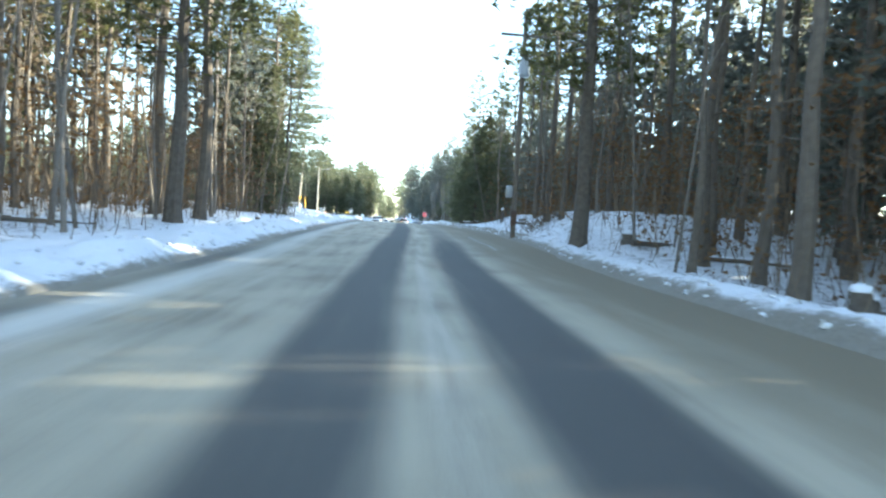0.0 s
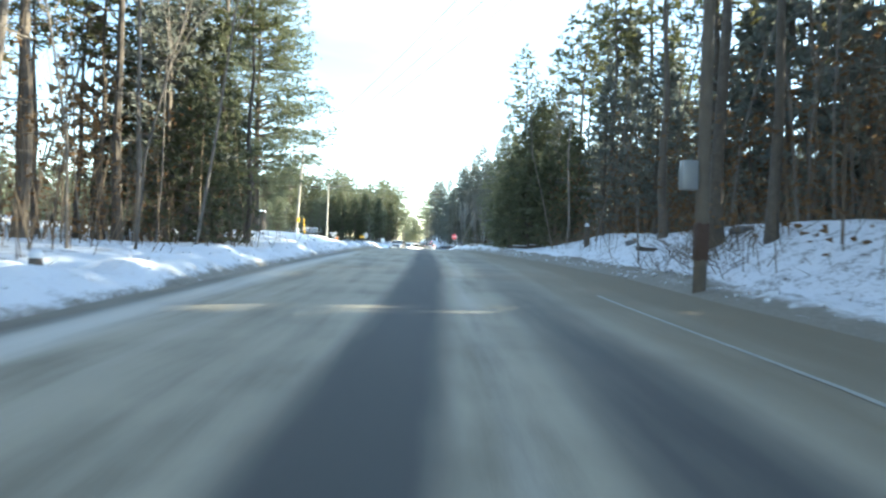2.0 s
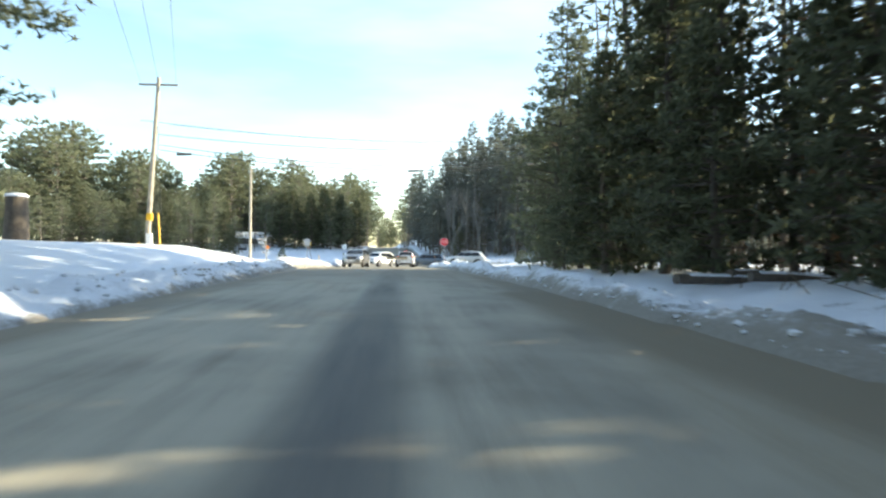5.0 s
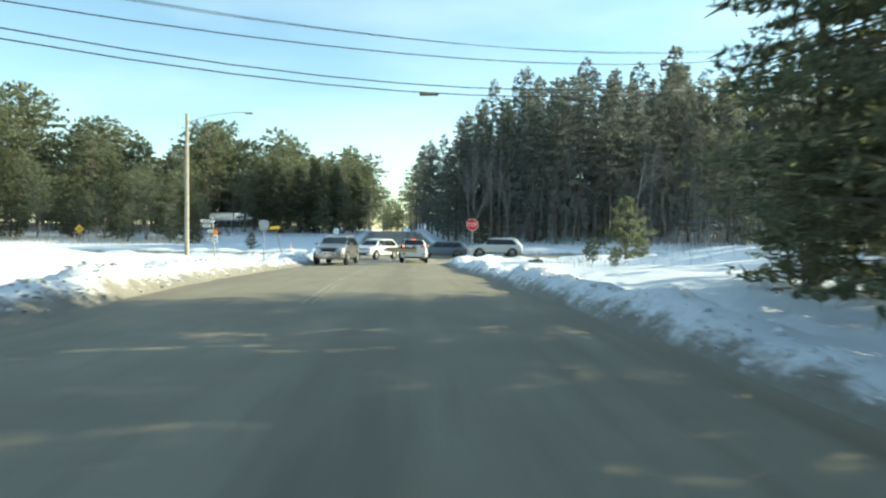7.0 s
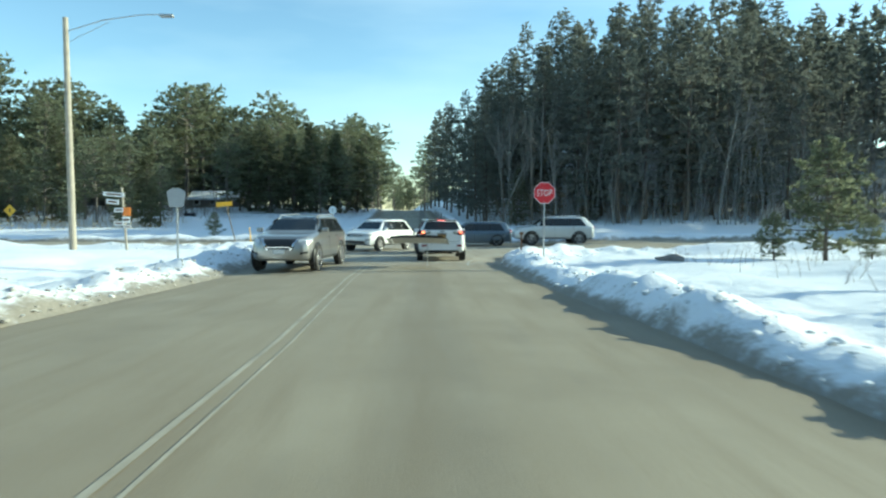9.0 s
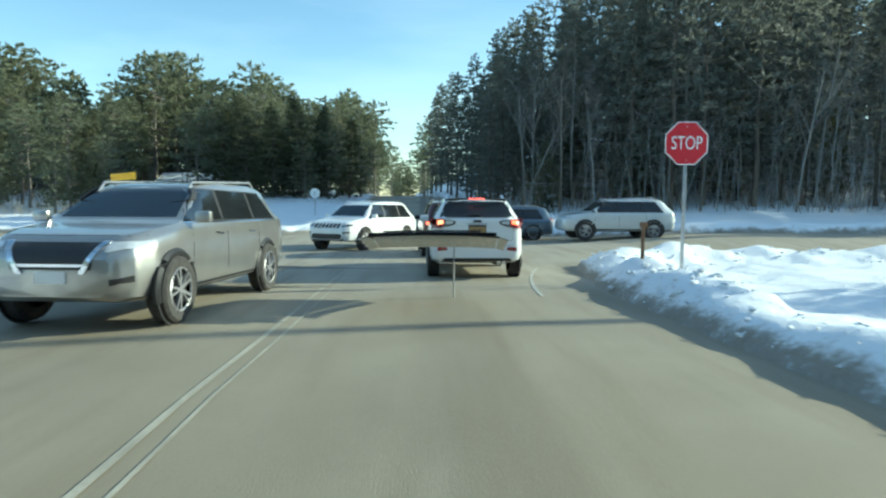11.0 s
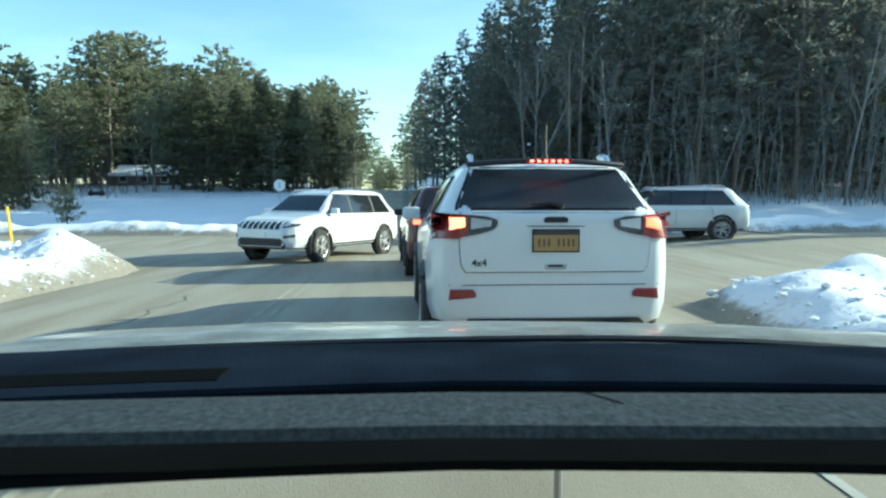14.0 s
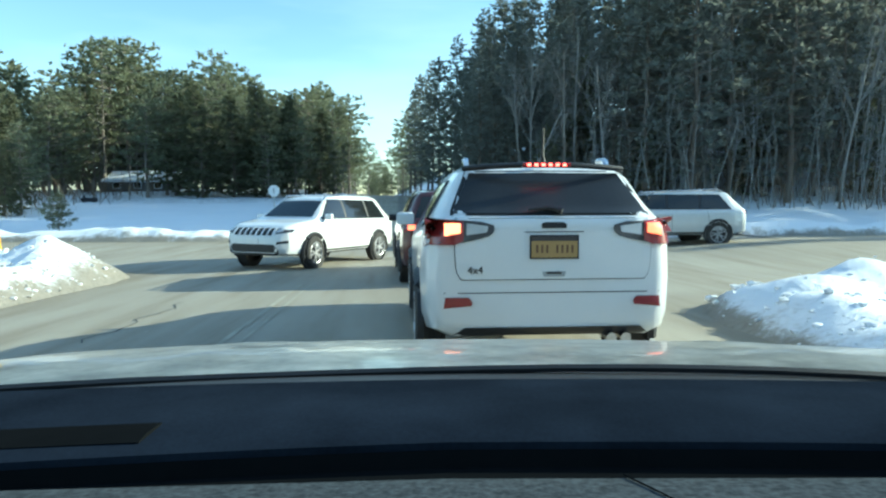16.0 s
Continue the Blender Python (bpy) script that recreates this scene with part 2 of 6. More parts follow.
LAMP_DARK = material("smoked_lamp_lens", (0.05, 0.05, 0.055), 0.15, vary=0.3, scale=9, coat=0.6)
PLATE_GOLD = material("plate_gold", (0.42, 0.27, 0.1), 0.5, vary=0.1, scale=9)
PLATE_NAVY = material("plate_navy", (0.06, 0.05, 0.05), 0.5, vary=0.1, scale=9)
DASH = material("dash_plastic", (0.013, 0.018, 0.028), 0.9, vary=0.5, scale=9, bump=0.03, fine=260)
DASH_GREY = material("grained_dash_plastic", (0.052, 0.06, 0.068), 0.6, vary=0.6, scale=150, bump=0.08, fine=300)
HOOD_PAINT = material("dusty_silver_hood", (0.25, 0.26, 0.245), 0.34, metal=0.4, vary=0.55, scale=14, fine=70, coat=0.35, second=(0.62, 0.62, 0.57), bump=0.05)
for plastic in (DASH, DASH_GREY):
    plastic.node_tree.nodes["Principled BSDF"].inputs["Specular IOR Level"].default_value = 0.0
LINE_YELLOW = material("worn_yellow_line", (0.35, 0.325, 0.26), 0.8, vary=0.45, scale=1.2, fine=25)
LINE_WHITE = material("worn_white_line", (0.38, 0.375, 0.34), 0.8, vary=0.25, scale=3, fine=25)
TAR = material("tar_crack", (0.05, 0.05, 0.05), 0.7, vary=0.2)
HOUSE_WALL = material("house_wall", (0.14, 0.13, 0.12), 0.8, vary=0.2, scale=2)
ROCK = material("rock", (0.2, 0.19, 0.18), 0.9, vary=0.4, scale=3, bump=0.8, fine=20)

# ---- mesh helpers ----
def mesh_ob(name, verts, faces, mat, smooth=False):
    me = bpy.data.meshes.new(name)
    me.from_pydata(verts, [], faces)
    me.materials.append(mat)
    if smooth:
        me.shade_smooth()
        me.set_sharp_from_angle(angle=math.radians(38))
    return new(name, me)


def thing(name, label, category, m=None, group="", kind=""):
    ob = new(name)
    ob.empty_display_size = 0.2
    if m is not None:
        ob.matrix_world = m
    return tagged(ob, label, category, group, kind)


def part(name, bm, mat, parent, label="", smooth=False):
    me = bpy.data.meshes.new(name)
    bm.normal_update()
    bm.to_mesh(me)
    bm.free()
    me.materials.append(mat)
    if smooth:
        me.shade_smooth()
        me.set_sharp_from_angle(angle=math.radians(38))
    ob = new(name, me)
    ob.parent = parent
    if label:
        ob["label"] = label
    return ob


def raw_part(name, verts, faces, mat, parent, label="", smooth=False):
    ob = mesh_ob(name, verts, faces, mat, smooth)
    ob.parent = parent
    if label:
        ob["label"] = label
    return ob


def box_bm(sx, sy, sz, cx=0, cy=0, cz=0, bevel=0.0, rot=None):
    bm = bmesh.new()
    bmesh.ops.create_cube(bm, size=1)
    bmesh.ops.scale(bm, vec=(sx, sy, sz), verts=bm.verts)
    if bevel:
        bmesh.ops.bevel(bm, geom=list(bm.edges), offset=bevel, segments=2, affect="EDGES", profile=0.5)
    if rot is not None:
        bmesh.ops.rotate(bm, cent=(0, 0, 0), matrix=rot, verts=bm.verts)
    bmesh.ops.translate(bm, vec=(cx, cy, cz), verts=bm.verts)
    return bm


def tube(points, radii, sides=8, caps=True):
    """Vertices and faces of a tapered tube through points."""
    verts, faces = [], []
    n = len(points)
    for i, p in enumerate(points):
        p = Vector(p)
        d = (Vector(points[min(i + 1, n - 1)]) - Vector(points[max(i - 1, 0)])).normalized()
        a = d.orthogonal().normalized()
        c = d.cross(a)
        for k in range(sides):
            t = 2 * math.pi * k / sides
            verts.append(tuple(p + radii[i] * (math.cos(t) * a + math.sin(t) * c)))
    for i in range(n - 1):
        for k in range(sides):
            k2 = (k + 1) % sides
            faces.append((i * sides + k, i * sides + k2, (i + 1) * sides + k2, (i + 1) * sides + k))
    if caps:
        faces.append(tuple(range(sides - 1, -1, -1)))
        faces.append(tuple((n - 1) * sides + k for k in range(sides)))
    return verts, faces


def joined(pieces):
    verts, faces = [], []
    for v, f in pieces:
        o = len(verts)
        verts.extend(v)
        faces.extend(tuple(i + o for i in q) for q in f)
    return verts, faces


def smooth01(a, b, x):
    t = np.clip((x - a) / (b - a), 0, 1)
    return t * t * (3 - 2 * t)


def hash2(i, j, s):
    v = np.sin(i * 127.1 + j * 311.7 + s * 74.7) * 43758.5453
    return v - np.floor(v)


def vnoise(x, y, s=0):
    i, j = np.floor(x), np.floor(y)
    u, v = x - i, y - j
    u, v = u * u * (3 - 2 * u), v * v * (3 - 2 * v)
    a = hash2(i, j, s) * (1 - u) + hash2(i + 1, j, s) * u
    b = hash2(i, j + 1, s) * (1 - u) + hash2(i + 1, j + 1, s) * u
    return a * (1 - v) + b * v - 0.5


# ---- the lie of the land ----
ROAD_Z = ([-400, -160, -107, -98, -93.6, -88.7, -84, -78, -72, -67, -50, -38, -30, -25, -20, -17, -10, -4, 0, 5.7, 10, 15, 20, 26, 35, 45, 70, 95, 130, 220, 600],
          [-.6, -.5, -.27, -.16, -.1, .03, .22, .34, .52, .6, .8, .87, .82, .79, .74, .66, .44, .23, .1, 0, -.12, -.28, -.4, -.42, -.28, 0, 1.0, 1.9, 1.5, 1.5, 1.5])
LEFT_X = ([-400, -95, -85, -72, -60, -50, -25, -12, 5, 30, 45, 95, 200, 600], [-4.25, -4.25, -4.2, -4.0, -3.9, -4.3, -4.45, -4.85, -5.2, -5.3, -5.5, -7.2, -10, -22])
RIGHT_X = ([-400, -110, -88, -80, -62, -54, -45, -30, -20, -5, 4, 8, 12, 30, 45, 95, 200, 600], [5.1, 5.1, 5.25, 5.6, 5.4, 4.85, 4.4, 3.6, 3.1, 2.8, 2.75, 3.3, 4.2, 3.7, 3.0, 1.3, -1.5, -13])


def road_z(y):
    return np.interp(y, *ROAD_Z)


def base_z(x, y):
    """Height of the roadway: the side road climbs a little to the right."""
    return road_z(y) + 0.4 * smooth01(3, 13, x) * smooth01(13, 19, y) * (1 - smooth01(24, 33, y))


def off_road(x, y):
    """How far a place is from the asphalt, negative on it."""
    dm = np.maximum(np.interp(y, *LEFT_X) - x, x - np.interp(y, *RIGHT_X))
    near = 15.6 - 0.06 * x - 4.8 * smooth01(0, 5, x)
    far = 26.4 - 0.06 * x - 3.2 * smooth01(2, 11, x)
    dc = np.maximum(near - y, y - far)
    k = 3.5
    h = np.clip(0.5 + 0.5 * (dc - dm) / k, 0, 1)
    return dc * (1 - h) + dm * h - k * h * (1 - h)


def ground_z(x, y, rough=True):
    x, y = np.asarray(x, float), np.asarray(y, float)
    sd = off_road(x, y)
    base = base_z(x, np.clip(y, -400, 600))
    left = x < -1
    # banks thrown up by the plough
    hl = np.interp(y, [-120, -70, -50, -35, -20, 8, 14, 30], [.45, .42, .45, .42, .42, .46, .5, .4])
    hr = np.interp(y, [-120, -90, -70, -52, -40, -28, -12, 3, 9, 30], [.35, .3, .25, .3, .42, .48, .46, .46, .6, .45])
    h = np.where(left, hl, hr)
    wob = 0.75 + 0.7 * vnoise(x * 0.45 + 3, y * 0.45, 5) + 0.5 * vnoise(x * 1.3, y * 1.3, 6)
    rise = smooth01(0.0, np.where(left, 0.95, 0.75), sd) * (1 - np.where(left, .75, .85) * smooth01(np.where(left, 1.2, .9), np.where(left, 2.8, 2.0), sd))
    z = base + h * wob * rise
    # fields, hillocks and woodland floor
    al = np.interp(y, [-120, -56, -46, -17, -6, 8, 26, 45, 65, 90], [.15, .2, .85, 1.0, .5, .1, .0, .1, .35, .8])
    ar = np.interp(y, [-120, -92, -86, -80, -56, -46, -30, 12], [-.3, -.25, .3, 1.65, 1.4, .45, .25, .12])
    z = z + np.where(left, al * smooth01(1.5, 8, sd), ar * smooth01(1.2, 5.5, sd))
    z = z + 1.15 * np.exp(-((x - 15.5) / 4.6) ** 2 - ((y + 7.5) / 6.5) ** 2)
    z = z + 0.36 * np.exp(-((x + 6.4) / .8) ** 2 - ((y - 13.4) / .9) ** 2)
    hill = smooth01(33, 75, y - 0.08 * x) * smooth01(2, 26, x - 2 + 0.03 * np.maximum(y - 45, 0))
    z = z + 10.0 * hill + 0.5 * smooth01(27, 34, y) * (x > 2)
    z = z + 2.5 * smooth01(16, 60, np.abs(x)) * (y < -45)
    far = smooth01(1.5, 6, sd)
    if rough:
        z = z + far * (0.35 * vnoise(x * 0.13, y * 0.13, 1) + 0.12 * vnoise(x * 0.6, y * 0.6, 2))
        lump = smooth01(0.25, 0.9, sd) * (1 - smooth01(2.4, 4.5, sd))
        z = z + lump * np.where(left, 1.0, 0.6) * (0.2 * vnoise(x * 2.3, y * 2.3, 3) + 0.2 * vnoise(x * 4.7, y * 4.7, 4))
        z = z + 0.035 * smooth01(0.3, 1, sd) * vnoise(x * 3.1, y * 3.1, 8)
    return np.where(sd < 0.12, base - 0.14, z)


def gz(x, y):
    return float(ground_z(x, y))


# ---- ground and roads ----
def axis(*spans):
    out = [spans[0][0]]
    for a, b, step in spans:
        n = max(1, round((b - a) / step))
        out.extend(a + (b - a) * (i + 1) / n for i in range(n))
    return np.array(out)


def sheet(name, xs, ys, height, mat, keep=None, attributes=(), smooth=True):
    gx, gy = np.meshgrid(xs, ys)
    zz = height(gx, gy)
    nx, ny = len(xs), len(ys)
    verts = np.stack([gx.ravel(), gy.ravel(), zz.ravel()], 1)
    i = np.arange(nx * ny).reshape(ny, nx)
    quads = np.stack([i[:-1, :-1].ravel(), i[:-1, 1:].ravel(), i[1:, 1:].ravel(), i[1:, :-1].ravel()], 1)
    if keep is not None:
        ok = keep(gx, gy).ravel()
        quads = quads[ok[quads].all(1)]
        used = np.unique(quads)
        remap = np.zeros(nx * ny, int)
        remap[used] = np.arange(len(used))
        quads, verts = remap[quads], verts[used]
    me = bpy.data.meshes.new(name)
    me.from_pydata(verts.tolist(), [], quads.tolist())
    for key, f in attributes:
        at = me.attributes.new(key, "FLOAT", "POINT")
        at.data.foreach_set("value", f(verts[:, 0], verts[:, 1]).astype(np.float32))
    me.materials.append(mat)
    if smooth:
        me.shade_smooth()
    return new(name, me)


def dirt_of(x, y):
    sd = off_road(x, y)
    side = np.where(x > 0, np.interp(y, [-120, -60, -30, -10, 10], [.75, .95, .55, .3, .2]),
                    np.interp(y, [-120, -40, -28, 14], [.45, .55, .78, .7]))
    slush = (x > 0) * np.interp(y, [-82, -74, -50, -42], [0, 1, 1, 0]) * (1 - smooth01(1.4, 2.4, sd))
    foot = 0.95 * (1 - smooth01(0.12, np.where(x < 0, .36, .5), sd))
    return np.maximum(np.maximum(foot, 0.85 * slush), (1 - smooth01(0.15, np.where(x < 0, np.interp(y, [-40, -28], [.55, .85]), 0.85), sd)) * side + 0.3 * (1 - smooth01(0.3, 2.6, sd)) * side)


def litter_of(x, y):
    wood = np.maximum((y < -46) * (np.abs(x + 0.3) > 7.5), (y > 62) & (x < -8))
    return np.maximum(wood * 0.85, ((y > 36) & (x > 5)) * np.where(x > 30, .85, .4))


tagged(sheet("ground", axis((-420, -90, 22), (-90, -30, 3), (-30, -12, 0.8), (-12, 12, 0.2), (12, 32, 0.7), (32, 90, 3), (90, 420, 22)),
             axis((-420, -140, 20), (-140, -112, 1.5), (-112, 30, 0.3), (30, 60, 0.8), (60, 150, 2.5), (150, 620, 25)),
             ground_z, SNOW, attributes=(("dirt", dirt_of), ("litter", litter_of))),
       "snow-covered ground with ploughed, sandy banks beside the road", "snow ground", kind="structure")


def worn_of(x, y):
    cross = smooth01(14.5, 16.5, y) * (1 - smooth01(25, 27, y))
    first = np.interp(y, [-107, -90, -82, -70, -40], [-0.5, -0.25, 0.05, 0.3, 0.2])
    near = np.interp(y, [-400, -90, -78, -40], [1.0, 1.0, 0.55, 0.4])
    w = 0
    for c, s, a in ((first, 0.55, 1.0), (first + 1.95, 0.62, near), (-3.6 + 0 * y, 0.4, 0.2), (-2.4 + 0 * y, 0.35, 0.15)):
        w = w + a * np.exp(-((x - c) / s) ** 4)
    fade = np.interp(y, [-400, -70, -45, -25, 60, 120], [1.0, .95, .6, .42, .5, .6])
    slush = (0.45 + 0.3 * vnoise(x * 1.5, y * 0.5, 21)) * smooth01(-0.75, -0.35, off_road(x, y)) * (x < -2) * (1 - smooth01(-58, -46, y))
    return np.clip(w * fade * (1 - cross) + slush, 0, 1)


def sand_of(x, y):
    sd = off_road(x, y)
    edge = smooth01(-1.7, -0.2, sd)
    right = np.interp(y, [-400, -60, -30, 0, 40], [1.0, .9, .5, .5, .6])
    shoulder = smooth01(1.9, 3.2, x) * right * (y < -40)
    edge = edge * (1 - 0.8 * (x < -2) * (1 - smooth01(-58, -46, y)))
    field = 0.68 * smooth01(-48, -28, y) * (1 - smooth01(26, 40, y))
    return np.clip(np.maximum(edge * 0.75 + shoulder * 0.8, field), 0, 1)


def salt_of(x, y):
    wood = 1 - smooth01(-62, -45, y)
    stand = 0.8 * smooth01(-8, 7, y) * (1 - smooth01(24, 34, y)) * (0.9 + 0.3 * vnoise(x * 0.6, y * 0.35, 23))
    return np.clip(wood * (0.9 * np.exp(-((x + 3.35) / 0.55) ** 2) + 0.35 * np.exp(-((x + 2.2) / 0.35) ** 2) + 0.3 * np.exp(-((x + 4.6) / 0.4) ** 2)
                           + 0.55 * np.exp(-((x - np.interp(y, [-107, -90, -70], [.45, .7, 1.2])) / 0.22) ** 2)) + stand, 0, 1)


def on_asphalt(x, y):
    return off_road(x, y) < 0.55


tagged(sheet("road", axis((-160, -30, 6), (-30, -6, 0.8), (-6, 6.4, 0.2), (6.4, 30, 0.8), (30, 160, 6)),
             axis((-400, -130, 10), (-130, -4, 1.0), (-4, 34, 0.3), (34, 140, 2), (140, 400, 10)),
             lambda x, y: base_z(x, y) + 0.012 * vnoise(x * 0.5, y * 0.3, 9) - 0.012 * np.clip(off_road(x, y) + 2.2, 0, 3),
             ASPHALT, keep=on_asphalt, attributes=(("worn", worn_of), ("sand", sand_of), ("salt", salt_of))),
       "salt-stained grey asphalt road with dark wheel tracks", "road", kind="structure")


def strip(name, xa, half, y0, y1, mat, label, step=1.0):
    ys = np.arange(y0, y1 + 1e-6, step)
    verts, faces = [], []
    for y in ys:
        x = xa(y) if callable(xa) else xa
        for s in (-half, half):
            verts.append((x + s, float(y), float(road_z(y) + 0.012 * vnoise((x + s) * .5, y * .3, 9)
                                                - 0.012 * np.clip(off_road(x + s, y) + 2.2, 0, 3)) + 0.006))
    for i in range(len(ys) - 1):
        faces.append((2 * i, 2 * i + 1, 2 * i + 3, 2 * i + 2))
    return tagged(mesh_ob(name, verts, faces, mat), label, "road marking", kind="structure")


def centre(y):
    return float(np.interp(y, [-26, -11, -2, 8, 13], [-1.25, -1.4, -1.75, -1.78, -1.85]))


strip("road_marking", centre, 0.028, -24, 12.0, LINE_YELLOW, "worn yellow centre line, half hidden by salt")
strip("road_marking", lambda y: centre(y) + .17, 0.016, -24, 12.0, LINE_YELLOW, "worn yellow centre line, half hidden by salt")
strip("road_marking", lambda y: np.interp(y, [-112, -60, -40], [3.5, 3.6, 3.3]), 0.04, -86, -77, LINE_WHITE, "worn white edge line along a sandy shoulder")
strip("road_marking", lambda y: 1.7 + 0.045 * max(0, y - 3.0) ** 1.8, 0.03, 3.2, 9.0, LINE_WHITE, "worn white edge line bending into the side road")
strip("road_crack", lambda y: -3.05 + 0.06 * math.sin(y * 5) + 0.04 * math.sin(y * 11), 0.008, 7.0, 9.9, TAR, "thin dark crack in the asphalt", 0.2)


def lump_mesh(rnd, r, level):
    bm = bmesh.new()
    r0 = rnd.uniform(0, 50)
    bmesh.ops.create_icosphere(bm, subdivisions=level, radius=r)
    for v in bm.verts:
        v.co *= rnd.uniform(0.62, 1.22) if level < 2 else 0.95 + 0.45 * noise.noise(v.co * 1.6 + Vector((r0, 0, 0))) + rnd.uniform(-.05, .05)
        v.co.z *= 0.75
    v = [tuple(q.co) for q in bm.verts]
    f = [tuple(q.index for q in p.verts) for p in bm.faces]
    bm.free()
    return v, f


def snow_chunks(name, label, count, seed, spots, mat, rmin, rmax, level=1):
    rnd = random.Random(seed)
    kinds = [lump_mesh(rnd, 1.0, level) for _ in range(12)]
    pieces = []
    while len(pieces) < count:
        x, y = spots(rnd)
        sd = float(off_road(x, y))
        if not 0.15 < sd < 2.3:
            continue
        r = rmin + (rmax - rmin) * rnd.random() ** 3
        v, f = rnd.choice(kinds)
        a = rnd.uniform(0, 6.28)
        ca, sa, z = math.cos(a), math.sin(a), gz(x, y)
        pieces.append(([(x + r * (p[0] * ca - p[1] * sa), y + r * (p[0] * sa + p[1] * ca), z + r * (p[2] * 0.8 + 0.2)) for p in v], f))
    ob = mesh_ob(name, *joined(pieces), mat, True)
    return tagged(ob, label, "snow chunks", kind="stuff")


def edge_spot(rnd):
    y = rnd.uniform(-106, -60) if rnd.random() < .28 else rnd.uniform(-60, 12)
    side = rnd.random() < 0.5
    x = float(np.interp(y, *(LEFT_X if side else RIGHT_X)))
    d = rnd.uniform(0.2, 1.9 if side else 1.1)
    return (x - d, y) if side else (x + d, y)


def grit_spot(rnd):
    y = rnd.uniform(-40, 12)
    return float(np.interp(y, *LEFT_X)) - rnd.uniform(0.15, 1.2), y


def corner_spot(rnd):
    if rnd.random() < 0.5:
        return rnd.uniform(-16, -4.5), rnd.uniform(6, 16)
    return rnd.uniform(2.5, 26), rnd.uniform(2, 14.5)


CHUNK = material("broken_snow", (0.68, 0.7, 0.72), 0.7, vary=0.2, scale=2, bump=0.6, fine=18, per="island", second=(0.88, 0.9, 0.93))
GRIT_CHUNK = material("sandy_snow", (0.28, 0.25, 0.2), 0.85, vary=0.4, scale=3, bump=0.6, fine=18, per="island", second=(0.6, 0.58, 0.54))
snow_chunks("snow_chunks", "broken lumps of ploughed snow on the roadside banks", 2700, 3, edge_spot, CHUNK, 0.015, 0.09)
snow_chunks("snow_chunks", "broken lumps of ploughed snow at the junction corners", 1500, 4, corner_spot, CHUNK, 0.015, 0.07)
snow_chunks("dirty_snow_chunks", "sandy lumps of ploughed snow beside the asphalt", 1200, 5, grit_spot, GRIT_CHUNK, 0.012, 0.06)


# ---- trees ----
def limb(a, b, r0, r1, lift=0.0, sides=3):
    a, b = Vector(a), Vector(b)
    mid = (a + b) / 2 + Vector((0, 0, lift))
    return tube([a, mid, b], [r0, (r0 + r1) / 2, r1], sides, False)


def tuft(rnd, out_v, out_f, c, size, blades, up, width):
    for _ in range(blades):
        d = Vector((rnd.gauss(0, 1), rnd.gauss(0, 1), rnd.gauss(up, 0.6))).normalized()
        s = d.orthogonal().normalized()
        s = (s * math.cos(t := rnd.uniform(0, 3.14)) + d.cross(s) * math.sin(t)) * width * rnd.uniform(.7, 1.3)
        e = c + d * size * rnd.uniform(0.6, 1.2)
        b0 = c - d * size * 0.25
        o = len(out_v)
        out_v.extend((tuple(b0 - s), tuple(b0 + s), tuple(e)))
        out_f.append((o, o + 1, o + 2))


def conifer_mesh(seed, height, r0, bare, spread, whorl, step, dens, droop, size, blades, shape=0.75, stubs=14, width=0.07, lean=0.25, sides=8):
    """Wood and needles of one conifer, as two lists of vertices and faces."""
    rnd = random.Random(seed)
    bend = (rnd.uniform(-lean, lean), rnd.uniform(-lean, lean))

    def mid(z):
        t = z / height
        return Vector((bend[0] * t * t * 3 + 0.08 * math.sin(z * 0.9 + seed), bend[1] * t * t * 3 + 0.08 * math.cos(z * 0.7 + seed), z))

    def rad(z):
        return r0 * (1 - 0.93 * max(0.0, z / height) ** 0.9) + (0.25 * r0 * math.exp(-max(z, 0) / 0.35))

    zs = [-0.4, 0.0, 0.25, 0.8] + [height * k / 9 for k in range(1, 10)]
    zs.sort()
    wood = [tube([mid(z) for z in zs], [rad(z) for z in zs], sides)]
    nv, nf = [], []
    z = bare * height
    for _ in range(stubs):
        zz = rnd.uniform(0.12 * height, max(bare * height, 0.2 * height))
        a = rnd.uniform(0, 6.28)
        length = rnd.uniform(0.3, 1.6)
        d = Vector((math.cos(a), math.sin(a), rnd.uniform(-0.2, 0.3)))
        wood.append(limb(mid(zz), mid(zz) + d * length, 0.03, 0.008, -0.05))
    while z < height * 0.985:
        t = (z - bare * height) / (height * (1 - bare))
        n = max(2, round(whorl * rnd.uniform(0.6, 1.2)))
        a0 = rnd.uniform(0, 6.28)
        for k in range(n):
            a = a0 + 6.283 * k / n + rnd.uniform(-0.4, 0.4)
            length = spread * ((1 - t) ** shape * rnd.uniform(0.5, 1.15) + 0.1) * (0.55 + 0.45 * smooth01(0, 0.2, t))
            length = float(length)
            up = rnd.uniform(-0.05, 0.3) - droop
            d = Vector((math.cos(a), math.sin(a), up))
            s0 = mid(z)
            e = s0 + d * length
            wood.append(limb(s0, e, 0.012 + 0.014 * length, 0.006, 0.06 * length * (1 if droop > 0 else -1)))
            side = Vector((-math.sin(a), math.cos(a), 0))
            for q in range(max(2, round(dens * length))):
                s = rnd.uniform(0.25, 1.05) ** 0.8
                c = s0 + d * length * s + side * rnd.gauss(0, 0.2 * length * s) + Vector((0, 0, rnd.gauss(0.03, 0.09)))
                tuft(rnd, nv, nf, c, size, blades, 0.35 - droop, width)
        z += step * rnd.uniform(0.6, 1.4) * (1.15 - 0.5 * t)
    top = mid(height)
    for _ in range(4):
        tuft(rnd, nv, nf, top, size, blades, 1.0, width)
    return wood, (nv, nf)


